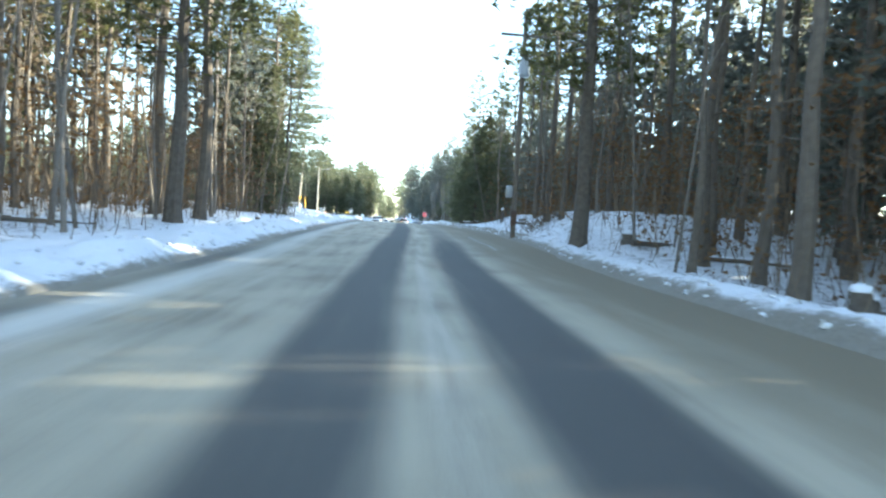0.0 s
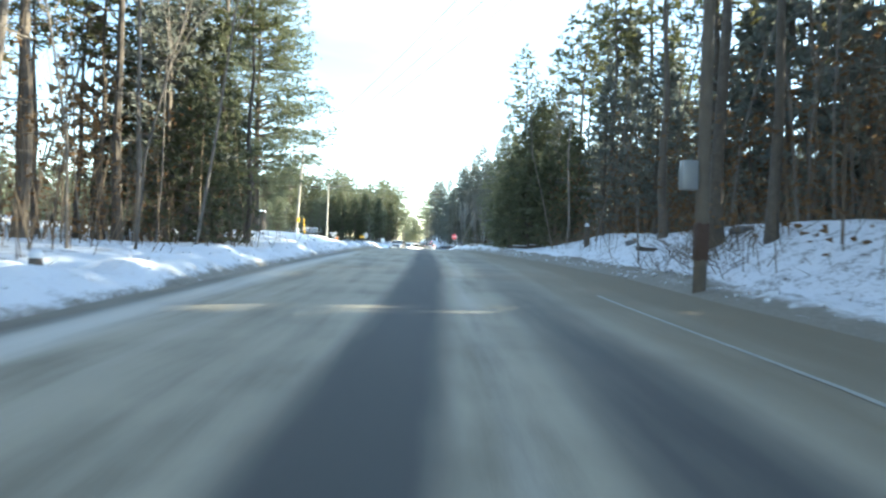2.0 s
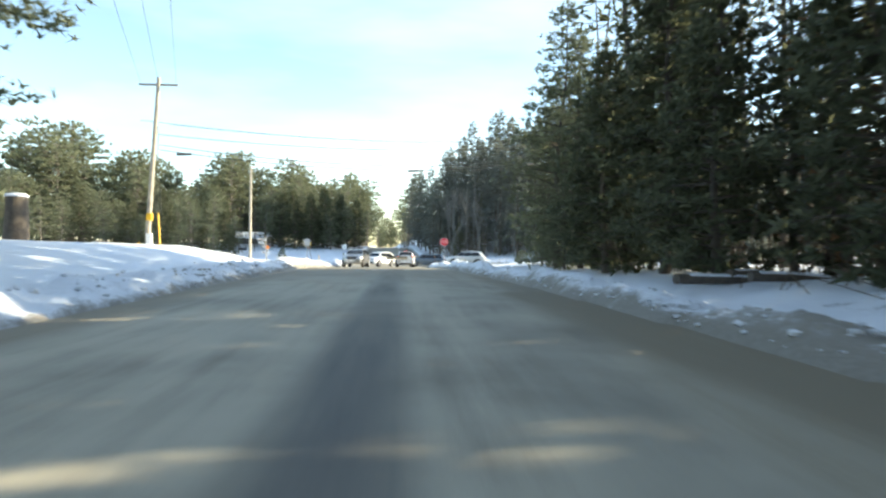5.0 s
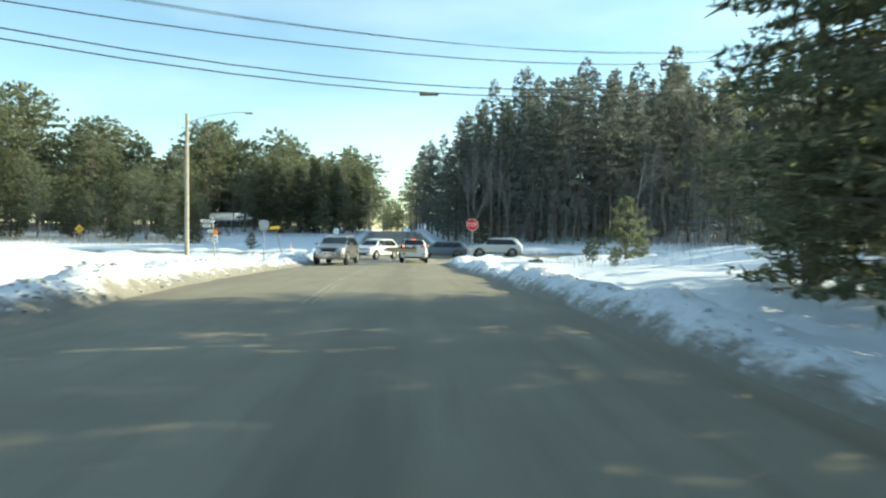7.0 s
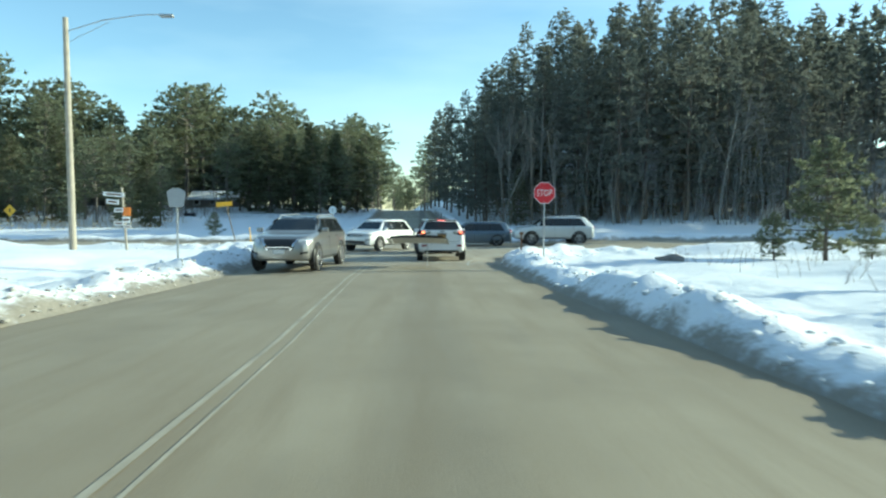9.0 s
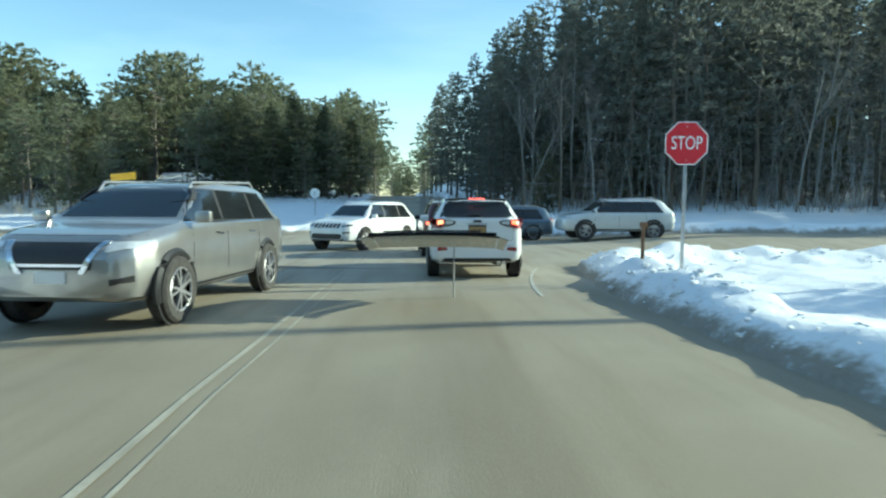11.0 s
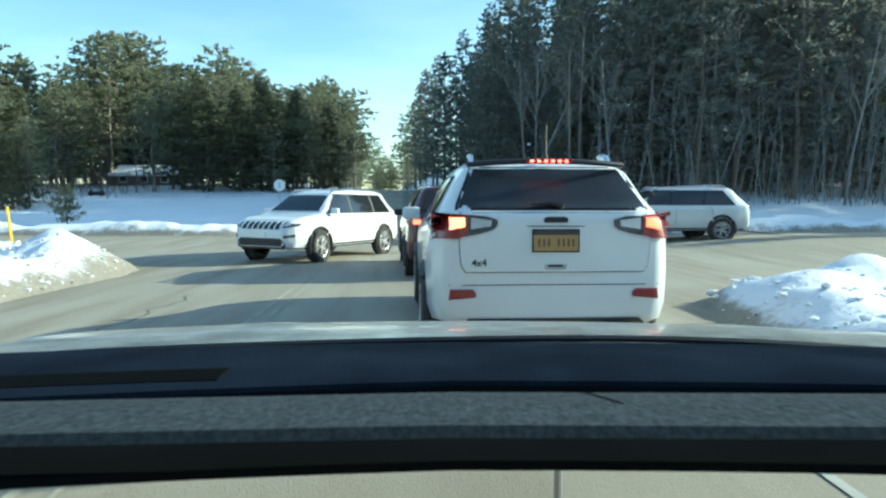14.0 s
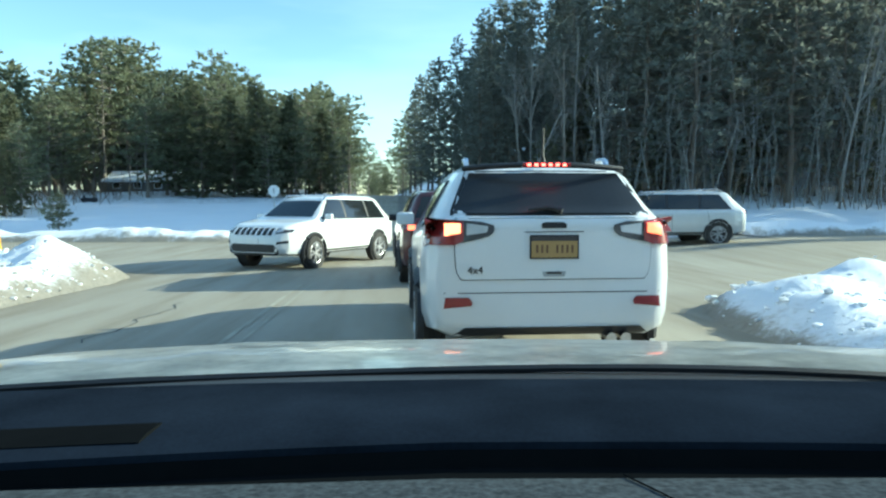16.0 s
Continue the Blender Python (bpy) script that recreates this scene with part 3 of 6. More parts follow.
def bare_mesh(seed, height, r0, fork=0.45, levels=3):
    rnd = random.Random(seed)
    wood = []

    def grow(p, d, length, r, lev):
        pts, rs = [Vector(p)], [r]
        for k in range(3):
            d = (d + Vector((rnd.gauss(0, .1), rnd.gauss(0, .1), rnd.gauss(0.04, .06)))).normalized()
            pts.append(pts[-1] + d * length / 3)
            rs.append(r * (1 - 0.25 * (k + 1)) if lev else r * (1 - 0.2 * (k + 1)))
        wood.append(tube(pts, rs, 6 if lev == 0 else 3, False))
        if lev >= levels:
            return
        for _ in range(rnd.randint(4, 6) if lev else rnd.randint(7, 10)):
            s = rnd.uniform(fork if lev == 0 else 0.25, 1.0) * 3
            i = min(2, int(s))
            q = pts[i].lerp(pts[i + 1], s - i)
            a = rnd.uniform(0, 6.28)
            nd = (d * 1.0 + Vector((math.cos(a), math.sin(a), rnd.uniform(0.1, .5))) * rnd.uniform(.5, .9)).normalized()
            grow(q, nd, length * rnd.uniform(0.25, 0.45) if lev == 0 else length * rnd.uniform(.35, .6), max(0.006, rs[i] * 0.4), lev + 1)

    grow((0, 0, -0.3), Vector((rnd.uniform(-.05, .05), rnd.uniform(-.05, .05), 1)), height, r0, 0)
    return wood


def tree_thing(name, wood, needles, wood_mat, needle_mat, label, category, group):
    ob = thing(name, label, category, group=group)
    raw_part("trunk", *wood[0], wood_mat, ob, smooth=True)
    tagged(raw_part("branchwork", *joined(wood[1:]), wood_mat, ob), kind="stuff")
    if needles:
        tagged(raw_part("crown", *needles, needle_mat, ob), kind="stuff")
    return ob


PINES = [conifer_mesh(10 + i, h, r, b, sp, 4, .68, 2.9, 0.0, 0.5, 5, stubs=14, width=.06)
         for i, (h, r, b, sp) in enumerate(((21, .24, .54, 3.6), (19, .2, .58, 3.0), (23, .27, .5, 4.2), (17, .17, .56, 2.6), (20, .22, .62, 3.2)))]
BIG_PINE = conifer_mesh(31, 24, .4, .3, 5.2, 4, .6, 3.4, 0.0, 0.45, 5, stubs=26)
LIMBY_PINE = conifer_mesh(33, 20, .3, .13, 5.4, 6, .5, 17.0, 0.03, 0.27, 6, shape=.42, stubs=8, width=.034)
YOUNG_PINE = conifer_mesh(41, 12, .15, .035, 3.4, 5, .42, 8.0, 0.1, 0.26, 6, stubs=2, width=.034)
SMALL_PINE = conifer_mesh(43, 3.5, .06, .1, 1.45, 5, .25, 13, -0.05, 0.17, 8, shape=.6, stubs=0, width=.03, lean=.05)
HEMLOCKS = [conifer_mesh(51 + i, h, .14, .04, sp, 6, .36, 4.3, 0.16, 0.37, 5, shape=.85, stubs=0) for i, (h, sp) in enumerate(((9, 2.6), (11, 2.9), (7, 2.4)))]
TALL_FIRS = [conifer_mesh(61 + i, h, .22, .1, sp, 4, .62, 2.7, 0.06, 0.52, 4, shape=.6, stubs=3, width=.125) for i, (h, sp) in enumerate(((21, 3.6), (24, 4.0), (17, 3.4)))]
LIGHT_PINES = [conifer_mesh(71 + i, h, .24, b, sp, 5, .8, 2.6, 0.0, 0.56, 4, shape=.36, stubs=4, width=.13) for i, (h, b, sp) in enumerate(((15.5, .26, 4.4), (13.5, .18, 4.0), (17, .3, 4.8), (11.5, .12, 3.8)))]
SLIM = [conifer_mesh(81 + i, h, r, .72, 1.7, 3, .6, 3.0, 0.0, 0.38, 4, stubs=22) for i, (h, r) in enumerate(((15, .1), (17, .12), (13, .08), (18, .14)))]
BARE = [bare_mesh(91 + i, h, r) for i, (h, r) in enumerate(((13, .12), (11, .1), (15, .14)))]
POLES = [bare_mesh(95 + i, h, r, 0.6, 1) for i, (h, r) in enumerate(((12, .06), (10, .05), (14, .07)))]


class Stock:
    """One kind of tree: the first one placed is built, the rest are copies of it."""

    def __init__(self, name, meshes, wood_mat, needle_mat, label, category, group):
        self.given = (name, wood_mat, needle_mat, label, category, group)
        self.meshes, self.first = meshes, {}

    def plant(self, x, y, kind, turn, scale=1.0, sink=0.05, z=None):
        name, wm, nm, label, category, group = self.given
        m = Matrix.Translation((x, y, (gz(x, y) if z is None else z) - sink)) @ Matrix.Rotation(turn, 4, "Z") @ Matrix.Scale(scale, 4)
        k = kind % len(self.meshes)
        if k not in self.first:
            mesh = self.meshes[k]
            wood, needles = mesh if nm else (mesh, None)
            self.first[k] = tree_thing(name, wood, needles, wm, nm, label, category, group)
            self.first[k].matrix_world = m
            return self.first[k]
        src = self.first[k]
        old = src.matrix_basis.copy()
        src.scale = (1, 1, 1)
        made = copy_thing(src, m)
        src.matrix_basis = old
        return made


pine = Stock("pine_tree", PINES, PINE_BARK, NEEDLES, "tall pine with a bare brown trunk standing in snow", "pine tree", "roadside pines")
big_pine = Stock("pine_tree", [BIG_PINE], PINE_BARK, NEEDLES, "big old pine with a thick dark trunk beside the road", "pine tree", "big roadside pines")
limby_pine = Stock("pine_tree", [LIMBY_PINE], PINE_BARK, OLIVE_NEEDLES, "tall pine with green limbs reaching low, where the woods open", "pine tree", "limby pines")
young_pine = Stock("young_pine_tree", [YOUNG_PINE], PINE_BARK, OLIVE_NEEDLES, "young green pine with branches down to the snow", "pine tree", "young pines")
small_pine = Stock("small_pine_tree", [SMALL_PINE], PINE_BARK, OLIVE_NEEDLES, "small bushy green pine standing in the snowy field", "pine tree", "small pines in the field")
hemlock = Stock("hemlock_tree", HEMLOCKS, PINE_BARK, HEMLOCK_NEEDLES, "dense dark evergreen with drooping branches at the road edge", "evergreen tree", "dark evergreens")
fir = Stock("evergreen_tree", TALL_FIRS, PINE_BARK, DARK_NEEDLES, "tall dark evergreen at the edge of the woods", "evergreen tree", "tall evergreens")
slim = Stock("slender_pine_tree", SLIM, GREY_BARK, NEEDLES, "slender pine, bare but for a small top", "pine tree", "slender pines")
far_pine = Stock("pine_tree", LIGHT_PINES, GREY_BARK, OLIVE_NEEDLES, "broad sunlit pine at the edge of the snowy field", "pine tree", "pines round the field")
bare = Stock("bare_tree", BARE, GREY_BARK, None, "leafless grey hardwood tree in winter", "bare tree", "bare hardwood trees")
pale_bare = Stock("bare_tree", BARE, PALE_BARK, None, "pale grey leafless hardwood on the snowy slope", "bare tree", "pale hardwoods on the slope")
sapling = Stock("sapling", POLES, GREY_BARK, None, "thin leafless sapling in the roadside woods", "sapling", "saplings")

TAKEN = []


def free(x, y, d):
    for a, b in TAKEN:
        if (a - x) ** 2 + (b - y) ** 2 < d * d:
            return False
    TAKEN.append((x, y))
    return True


# the trees that stand out
for x, y, turn, s in ((7.5, -82.6, 0.3, .88), (-8.3, -83.8, 2.0, .8)):
    TAKEN.append((x, y))
    big_pine.plant(x, y, 0, turn, s)
for x, y, k, s in ((-10.4, -80.0, 2, 1.0), (-17.5, -38.0, 1, .95), (-19, -42, 2, .9), (-13.2, -97, 2, 1.0), (-15, -93, 0, 1.0),
                   (9.4, -94.0, 0, 1.0), (10.2, -91.2, 1, 1.0), (9.8, -88.4, 3, 1.1), (11.2, -86, 0, 1), (8.7, -90.2, 3, .8), (12.5, -79, 4, 1), (11.5, -74, 1, 1)):
    TAKEN.append((x, y))
    pine.plant(x, y, k, x * 3, s)

limby_pine.plant(-12.7, -40.9, 0, 1.0, 1.0)
TAKEN.append((-12.7, -40.9))

rt = random.Random(7)
# left-hand woods
n = 0
while n < 100:
    x, y = rt.uniform(-27, -7.6), rt.uniform(-124, -51)
    if x > -9.5 and y > -75 and rt.random() < .5:
        continue
    if free(x, y, 1.5):
        (pine if rt.random() < .58 else slim).plant(x, y, rt.randrange(5), rt.uniform(0, 6), rt.uniform(.8, 1.12))
        n += 1
# right-hand woods
n = 0
while n < 105:
    x, y = rt.uniform(8.2, 30), rt.uniform(-122, -24)
    if free(x, y, 1.6):
        (pine if rt.random() < .55 else slim).plant(x, y, rt.randrange(5), rt.uniform(0, 6), rt.uniform(.8, 1.12))
        n += 1
# saplings among them
n = 0
while n < 110:
    left = rt.random() < .5
    x, y = (rt.uniform(-22, -7.4), rt.uniform(-115, -47)) if left else (rt.uniform(7.6, 24), rt.uniform(-112, -26))
    if free(x, y, .7):
        sapling.plant(x, y, rt.randrange(3), rt.uniform(0, 6), rt.uniform(.6, 1.15))
        n += 1
# dark evergreens where the woods open
for x, y, k, s in ((-11.0, -52.5, 0, 1.0), (-11.4, -56, 1, 1.1), (-10.6, -60, 2, 1.1), (-13.8, -51, 1, 1.2), (-15.5, -54, 0, 1.2),
                   (8.3, -38, 1, 1.0), (7.6, -34.5, 0, .9), (9.5, -35, 1, 1.15), (8.8, -31.5, 2, 1.0), (8.0, -41.5, 0, .85), (10.4, -42, 1, .85), (9.2, -45.5, 2, 1.0), (10.2, -48.5, 0, .8), (11.5, -31, 1, 1.2)):
    hemlock.plant(x, y, k, x + y, s)
for x, y, k, s in ((-12.8, -54.5, 0, .8), (-12.3, -58, 2, .9), (-16.5, -51, 2, .9), (9.6, -56, 0, .4), (10.5, -61, 2, .45), (11.2, -39.5, 1, .55), (9.9, -29.2, 2, .5)):
    fir.plant(x, y, k, x + y, s)
for x, y, s in ((7.9, -26.6, 1.05), (9.4, -24.4, 1.0), (8.2, -24.8, .34), (7.6, -27.4, .3), (8.9, -21.8, .32), (7.4, -30.0, .3), (8.4, -29.0, .7), (9.6, -27.4, .5), (7.8, -24.0, .28), (8.8, -22.8, .8), (11.8, -25.5, 1.2), (12.5, -21.5, .9)):
    young_pine.plant(x, y, 0, x * 5, s)
# sunlit growth behind the pine at the field edge
for x, y, k, s in ((-19.5, -27, 3, .62), (-24, -24, 1, .6), (-17, -34, 3, .45), (-28, -30, 3, .7), (-22, -36, 1, .7), (-31, -22, 3, .6)):
    far_pine.plant(x, y, k, x, s)
def wood_height(x, y):
    """Height of the pines beyond the field: low at its edge, tallest on a knoll behind the house."""
    edge = float(np.interp(y, [45, 60, 72, 84, 100], [5.7, 7.6, 10.8, 14, 16.8]))
    return edge * float(np.interp(x, [-85, -66, -56, -46, -38, -30, -24, -18, -10], [1.7, 1.6, 1.3, .92, 1.2, 1.16, .98, .86, .78]))


# beyond the junction, left
n = 0
while n < 82:
    x = rt.uniform(-80, -10)
    y = rt.uniform(45, 92)
    if x > -25 - (y - 44) * 0.35 and not (y > 67 and x > -30):
        continue
    if free(x, y, 3.4) and not (-37 < x < -27 and 60 < y < 94):
        far_pine.plant(x, y, rt.randrange(4), rt.uniform(0, 6), rt.uniform(.9, 1.1) * wood_height(x, y) / 14.5)
        n += 1
for x, y, k, s in ((-12.5, 72, 1, 1.0), (-14.5, 70, 1, 1.1), (-17.5, 69, 0, 1.2), (-20.5, 68.5, 1, 1.1), (-9.8, 80, 0, 1.2), (-24, 71, 1, 1.0), (-29, 50, 1, .8), (-33, 54, 0, 1.0), (-39, 52, 1, 1.0), (-46, 54, 0, 1.1), (-53, 52, 1, 1.1), (-60, 54, 0, 1.2), (-27, 46, 2, .7)):
    hemlock.plant(x, y, k, x, s)
for x, y, k in ((-10.5, 104, 1), (-11.5, 116, 0), (-9.5, 121, 2), (-14.5, 118, 2), (-18, 112, 0), (-11.5, 130, 1), (-12.5, 150, 2), (-13.0, 172, 0), (-14, 200, 2), (-11, 230, 2), (3.2, 128, 0), (2.6, 150, 2), (2, 180, 1), (1, 215, 0), (-8, 255, 1), (-3, 250, 2), (-12, 262, 0), (-17, 248, 2), (3, 262, 3)):
    far_pine.plant(x, y, k, x * 7 + y, 1.12)
n = 0
while n < 30:
    x, y = rt.uniform(-46, -11), rt.uniform(70, 94)
    if free(x, y, 2.2) and not -37 < x < -27:
        far_pine.plant(x, y, rt.randrange(4), rt.uniform(0, 6), rt.uniform(.9, 1.1) * wood_height(x, y) / 14.5)
        n += 1
for i in range(20):
    x, y = -44 + 1.35 * i + rt.uniform(-.6, .6), rt.uniform(94, 108)
    far_pine.plant(x, y, rt.randrange(4), rt.uniform(0, 6), rt.uniform(.95, 1.15) * wood_height(x, y) / 16.5)
for x, y, k, s in ((-30.2, 76, 0, .8), (-33.6, 73, 2, .75), (-35.2, 78, 0, .85), (-28.6, 70, 2, .7)):
    slim.plant(x, y, k, x, s)
# beyond the junction, right: a dark wooded slope
n = 0
while n < 84:
    x = rt.uniform(6.5, 50)
    y = 37 + 40 * rt.random() ** 1.3 + 0.08 * x
    if free(x, y, 2.2):
        r = rt.random()
        (fir if r < .9 else bare).plant(x, y, rt.randrange(4), rt.uniform(0, 6), rt.uniform(.85, 1.15) * float(np.interp(x, [5, 12, 20, 34, 50], [.6, .74, .86, .8, .95])))
        n += 1
for x, y, k, s in ((6.6, 48, 0, .62), (6.0, 56, 2, .75), (5.6, 65, 1, .66), (8.5, 47, 0, .6), (10.5, 53, 1, .62), (8.0, 57, 2, .8), (11.5, 61, 0, .85), (8.6, 66, 1, .75), (10.5, 74, 2, 1.1), (13.5, 67, 1, .9), (14.5, 56, 0, .85), (12.2, 49, 2, .8)):
    fir.plant(x, y, k, x * y, s)
for y in (44, 52, 60, 69, 78, 88, 100, 112):
    fir.plant(5.0 - 0.035 * (y - 44) + rt.uniform(0, .6), y, rt.randrange(3), y, rt.uniform(.58, .68) + .0035 * (y - 44))
# low growth along the far verge
for x, y, k, s in ((9, 40.5, 0, .6), (16, 41.5, 2, .7), (24, 43, 1, .7), (33, 44, 0, .8), (44, 45, 0, .9), (57, 46, 0, 1.0), (12.5, 46, 1, .9), (18.5, 47, 1, 1.0), (26.5, 48, 1, 1.1), (36, 49, 1, 1.1)):
    hemlock.plant(x, y, k, x, s)
for i in range(28):
    x = rt.uniform(7, 54)
    pale_bare.plant(x, 36 + rt.uniform(0, 9) + .06 * x, i, i * 2.4, rt.uniform(.4, .95))
# small trees on their own
small_pine.plant(14.2, 3.4, 0, .5, 1.2, sink=.03)
small_pine.plant(11.7, 2.4, 0, 1.9, .45, sink=.03)
small_pine.plant(14.6, 1.9, 0, 2.9, .42, sink=.03)
small_pine.plant(9.3, -9.0, 0, 2.0, .22, sink=.03)
small_pine.plant(-16.0, 31.5, 0, 4.0, .55, sink=.03)


def far_woods(name, label, count, seed, spot, meshes, wood_mat, needle_mat, lo=.8, hi=1.1):
    """Woods behind the trees that can be told apart: joined trunks and joined crowns."""
    rnd = random.Random(seed)
    woods, crowns = [], []
    for _ in range(count):
        x, y = spot(rnd)
        s, a, z = rnd.uniform(lo, hi), rnd.uniform(0, 6.28), gz(x, y) - .1
        ca, sa = math.cos(a) * s, math.sin(a) * s
        wood, crown = rnd.choice(meshes)
        for src, out in ((wood[0], woods), (crown, crowns)):
            p = np.array(src[0])
            q = np.stack([x + p[:, 0] * ca - p[:, 1] * sa, y + p[:, 0] * sa + p[:, 1] * ca, z + p[:, 2] * s], 1)
            out.append((q.tolist(), src[1]))
    ob = thing(name, label, "woods", kind="stuff")
    raw_part("trunks", *joined(woods), wood_mat, ob)
    raw_part("crowns", *joined(crowns), needle_mat, ob)
    return ob


THIN = [conifer_mesh(201 + i, h, .18, .35, 3.2, 3, 1.2, 1.4, 0.0, 0.9, 3, stubs=0, width=.24, sides=4) for i, h in enumerate((19, 21, 17))]
THIN_FIR = [conifer_mesh(211 + i, h, .18, .1, 3.4, 4, 1.2, 1.4, 0.1, 0.95, 3, stubs=0, width=.26, sides=4) for i, h in enumerate((20, 18, 22))]
THIN_LOW = [conifer_mesh(221 + i, h, .18, .12, 4.2, 4, 1.15, 1.7, 0.0, 0.85, 3, shape=.4, stubs=0, width=.25, sides=4) for i, h in enumerate((16, 14, 18))]
far_woods("far_woods", "pine woods behind the left roadside trees", 135, 21, lambda r: (-25 - 36 * r.random(), r.uniform(-140, -50)), THIN, PINE_BARK, NEEDLES)
far_woods("far_woods", "pine woods behind the right roadside trees", 145, 22, lambda r: (30 + 32 * r.random(), r.uniform(-150, -32)), THIN, PINE_BARK, NEEDLES)
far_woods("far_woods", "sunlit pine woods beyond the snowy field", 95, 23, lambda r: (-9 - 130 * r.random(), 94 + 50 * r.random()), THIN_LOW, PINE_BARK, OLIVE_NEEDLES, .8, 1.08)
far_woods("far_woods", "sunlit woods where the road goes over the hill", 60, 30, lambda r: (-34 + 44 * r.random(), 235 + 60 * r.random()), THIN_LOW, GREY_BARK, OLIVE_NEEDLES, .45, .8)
far_woods("far_woods", "dark wooded slope beyond the side road", 90, 24, lambda r: (12 + 56 * r.random(), 76 + 46 * r.random()), THIN_FIR, PINE_BARK, DARK_NEEDLES, .55, .85)
far_woods("far_woods", "evergreen woods farther along the slope", 50, 25, lambda r: (46 + 50 * r.random(), 66 + 36 * r.random()), THIN_FIR, PINE_BARK, DARK_NEEDLES)
far_woods("far_woods", "evergreen woods beside the side road", 66, 47, lambda r: (47 + 34 * r.random(), 27.5 + 14 * r.random()), THIN_FIR, PINE_BARK, DARK_NEEDLES, .8, 1.0)
far_woods("far_woods", "evergreen woods closing the slope behind the side road", 46, 64, lambda r: (38 + 46 * r.random(), 52 + 22 * r.random()), THIN_FIR, PINE_BARK, DARK_NEEDLES, .75, .95)
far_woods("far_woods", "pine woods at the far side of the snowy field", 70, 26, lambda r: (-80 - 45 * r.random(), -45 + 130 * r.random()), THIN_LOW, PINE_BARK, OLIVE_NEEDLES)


far_woods("far_woods", "young pines at the right of the field", 36, 63, lambda r: (22.5 + 5.5 * r.random(), -18 + 14 * r.random()), THIN_FIR, PINE_BARK, DARK_NEEDLES, .27, .34)


GREY_STEMS = material("grey_stems", (0.2, 0.19, 0.175), 0.9, vary=0.3, scale=2, per="island", second=(0.34, 0.33, 0.31))


def brush(name, label, count, seed, spot, mat, lo, hi, w, lean=.25):
    rnd = random.Random(seed)
    verts, faces = [], []
    for _ in range(count):
        x, y = spot(rnd)
        z = gz(x, y) - .05
        h = rnd.uniform(lo, hi)
        t = Vector((x + rnd.gauss(0, lean) * h, y + rnd.gauss(0, lean) * h, z + h))
        v, f = tube([(x, y, z), Vector((x, y, z)).lerp(t, .5) + Vector((rnd.gauss(0, .06), rnd.gauss(0, .06), 0)) * h, t], [w, w * .7, w * .25], 3, False)
        o = len(verts)
        verts.extend(v)
        faces.extend(tuple(i + o for i in q) for q in f)
        for k in range(rnd.randint(1, 4)):
            p = Vector((x, y, z)).lerp(t, rnd.uniform(.3, .9))
            e = p + Vector((rnd.gauss(0, .3), rnd.gauss(0, .3), rnd.uniform(.1, .5))) * h * .6
            v, f = tube([p, e], [w * .5, w * .2], 3, False)
            o = len(verts)
            verts.extend(v)
            faces.extend(tuple(i + o for i in q) for q in f)
    return tagged(mesh_ob(name, verts, faces, mat), label, "brush", kind="stuff")


brush("undergrowth", "leafless brown undergrowth on the woodland floor", 1150, 31, lambda r: (r.uniform(-26, -7.2), r.uniform(-118, -47)), TWIGS, .5, 3.2, .014)
brush("undergrowth", "leafless brown undergrowth beneath the pines", 1250, 32, lambda r: (r.uniform(7.4, 26), r.uniform(-115, -27)), TWIGS, .5, 3.2, .014)
brush("undergrowth", "dry stems in the snow beside the field", 160, 33, lambda r: (r.uniform(8, 18), r.uniform(-14, 4)), TWIGS, .2, .8, .006)
brush("undergrowth", "grey brush along the edge of the dark woods", 900, 34, lambda r: (r.uniform(6, 70), r.uniform(37, 52)), TWIGS, .8, 5.0, .03)
brush("undergrowth", "brown brush under the pines beyond the field", 600, 36, lambda r: (r.uniform(-75, -26), r.uniform(50, 82)), TWIGS, .6, 3.0, .03)
brush("dry_grass", "tawny dry grass at the edge of the field", 900, 35, lambda r: (r.uniform(-56, -25), r.uniform(40, 52)), DRY_GRASS, .3, .9, .011, .3)


def leaf_sprays(name, label, count, seed, spot, mat):
    rnd = random.Random(seed)
    v, f = [], []
    for _ in range(count):
        x, y = spot(rnd)
        c = Vector((x, y, gz(x, y) + .4 + 5.2 * rnd.random() ** 1.4))
        for _ in range(7):
            tuft(rnd, v, f, c + Vector((rnd.gauss(0, .5), rnd.gauss(0, .5), rnd.gauss(0, .3))), .15, 3, .1, .06)
    return tagged(mesh_ob(name, v, f, mat), label, "dry leaves", kind="stuff")


leaf_sprays("beech_leaves", "brown beech leaves still hanging on saplings", 1300, 41, lambda r: (r.uniform(8.8, 20), r.uniform(-98, -40)), DRY_LEAVES)
leaf_sprays("beech_leaves", "brown beech leaves hanging in the left-hand woods", 900, 42, lambda r: (r.uniform(-24, -9.5), r.uniform(-98, -50)), DRY_LEAVES)
RUSSET = leaf_material("russet_winter_foliage", (0.2, 0.155, 0.1), (0.36, 0.28, 0.18))
far_woods("far_woods", "brown and olive growth filling the left-hand woods", 80, 61, lambda r: (-17 - 26 * r.random(), r.uniform(-122, -50)), THIN, PINE_BARK, RUSSET, .55, .95)
far_woods("far_woods", "brown growth deep in the right-hand woods", 50, 62, lambda r: (19 + 22 * r.random(), r.uniform(-112, -45)), THIN, PINE_BARK, RUSSET, .4, .8)
far_woods("far_woods", "dark evergreen understory deep in the left woods", 60, 27, lambda r: (-24 - 30 * r.random(), r.uniform(-150, -55)), THIN_FIR, PINE_BARK, DARK_NEEDLES, .3, .55)
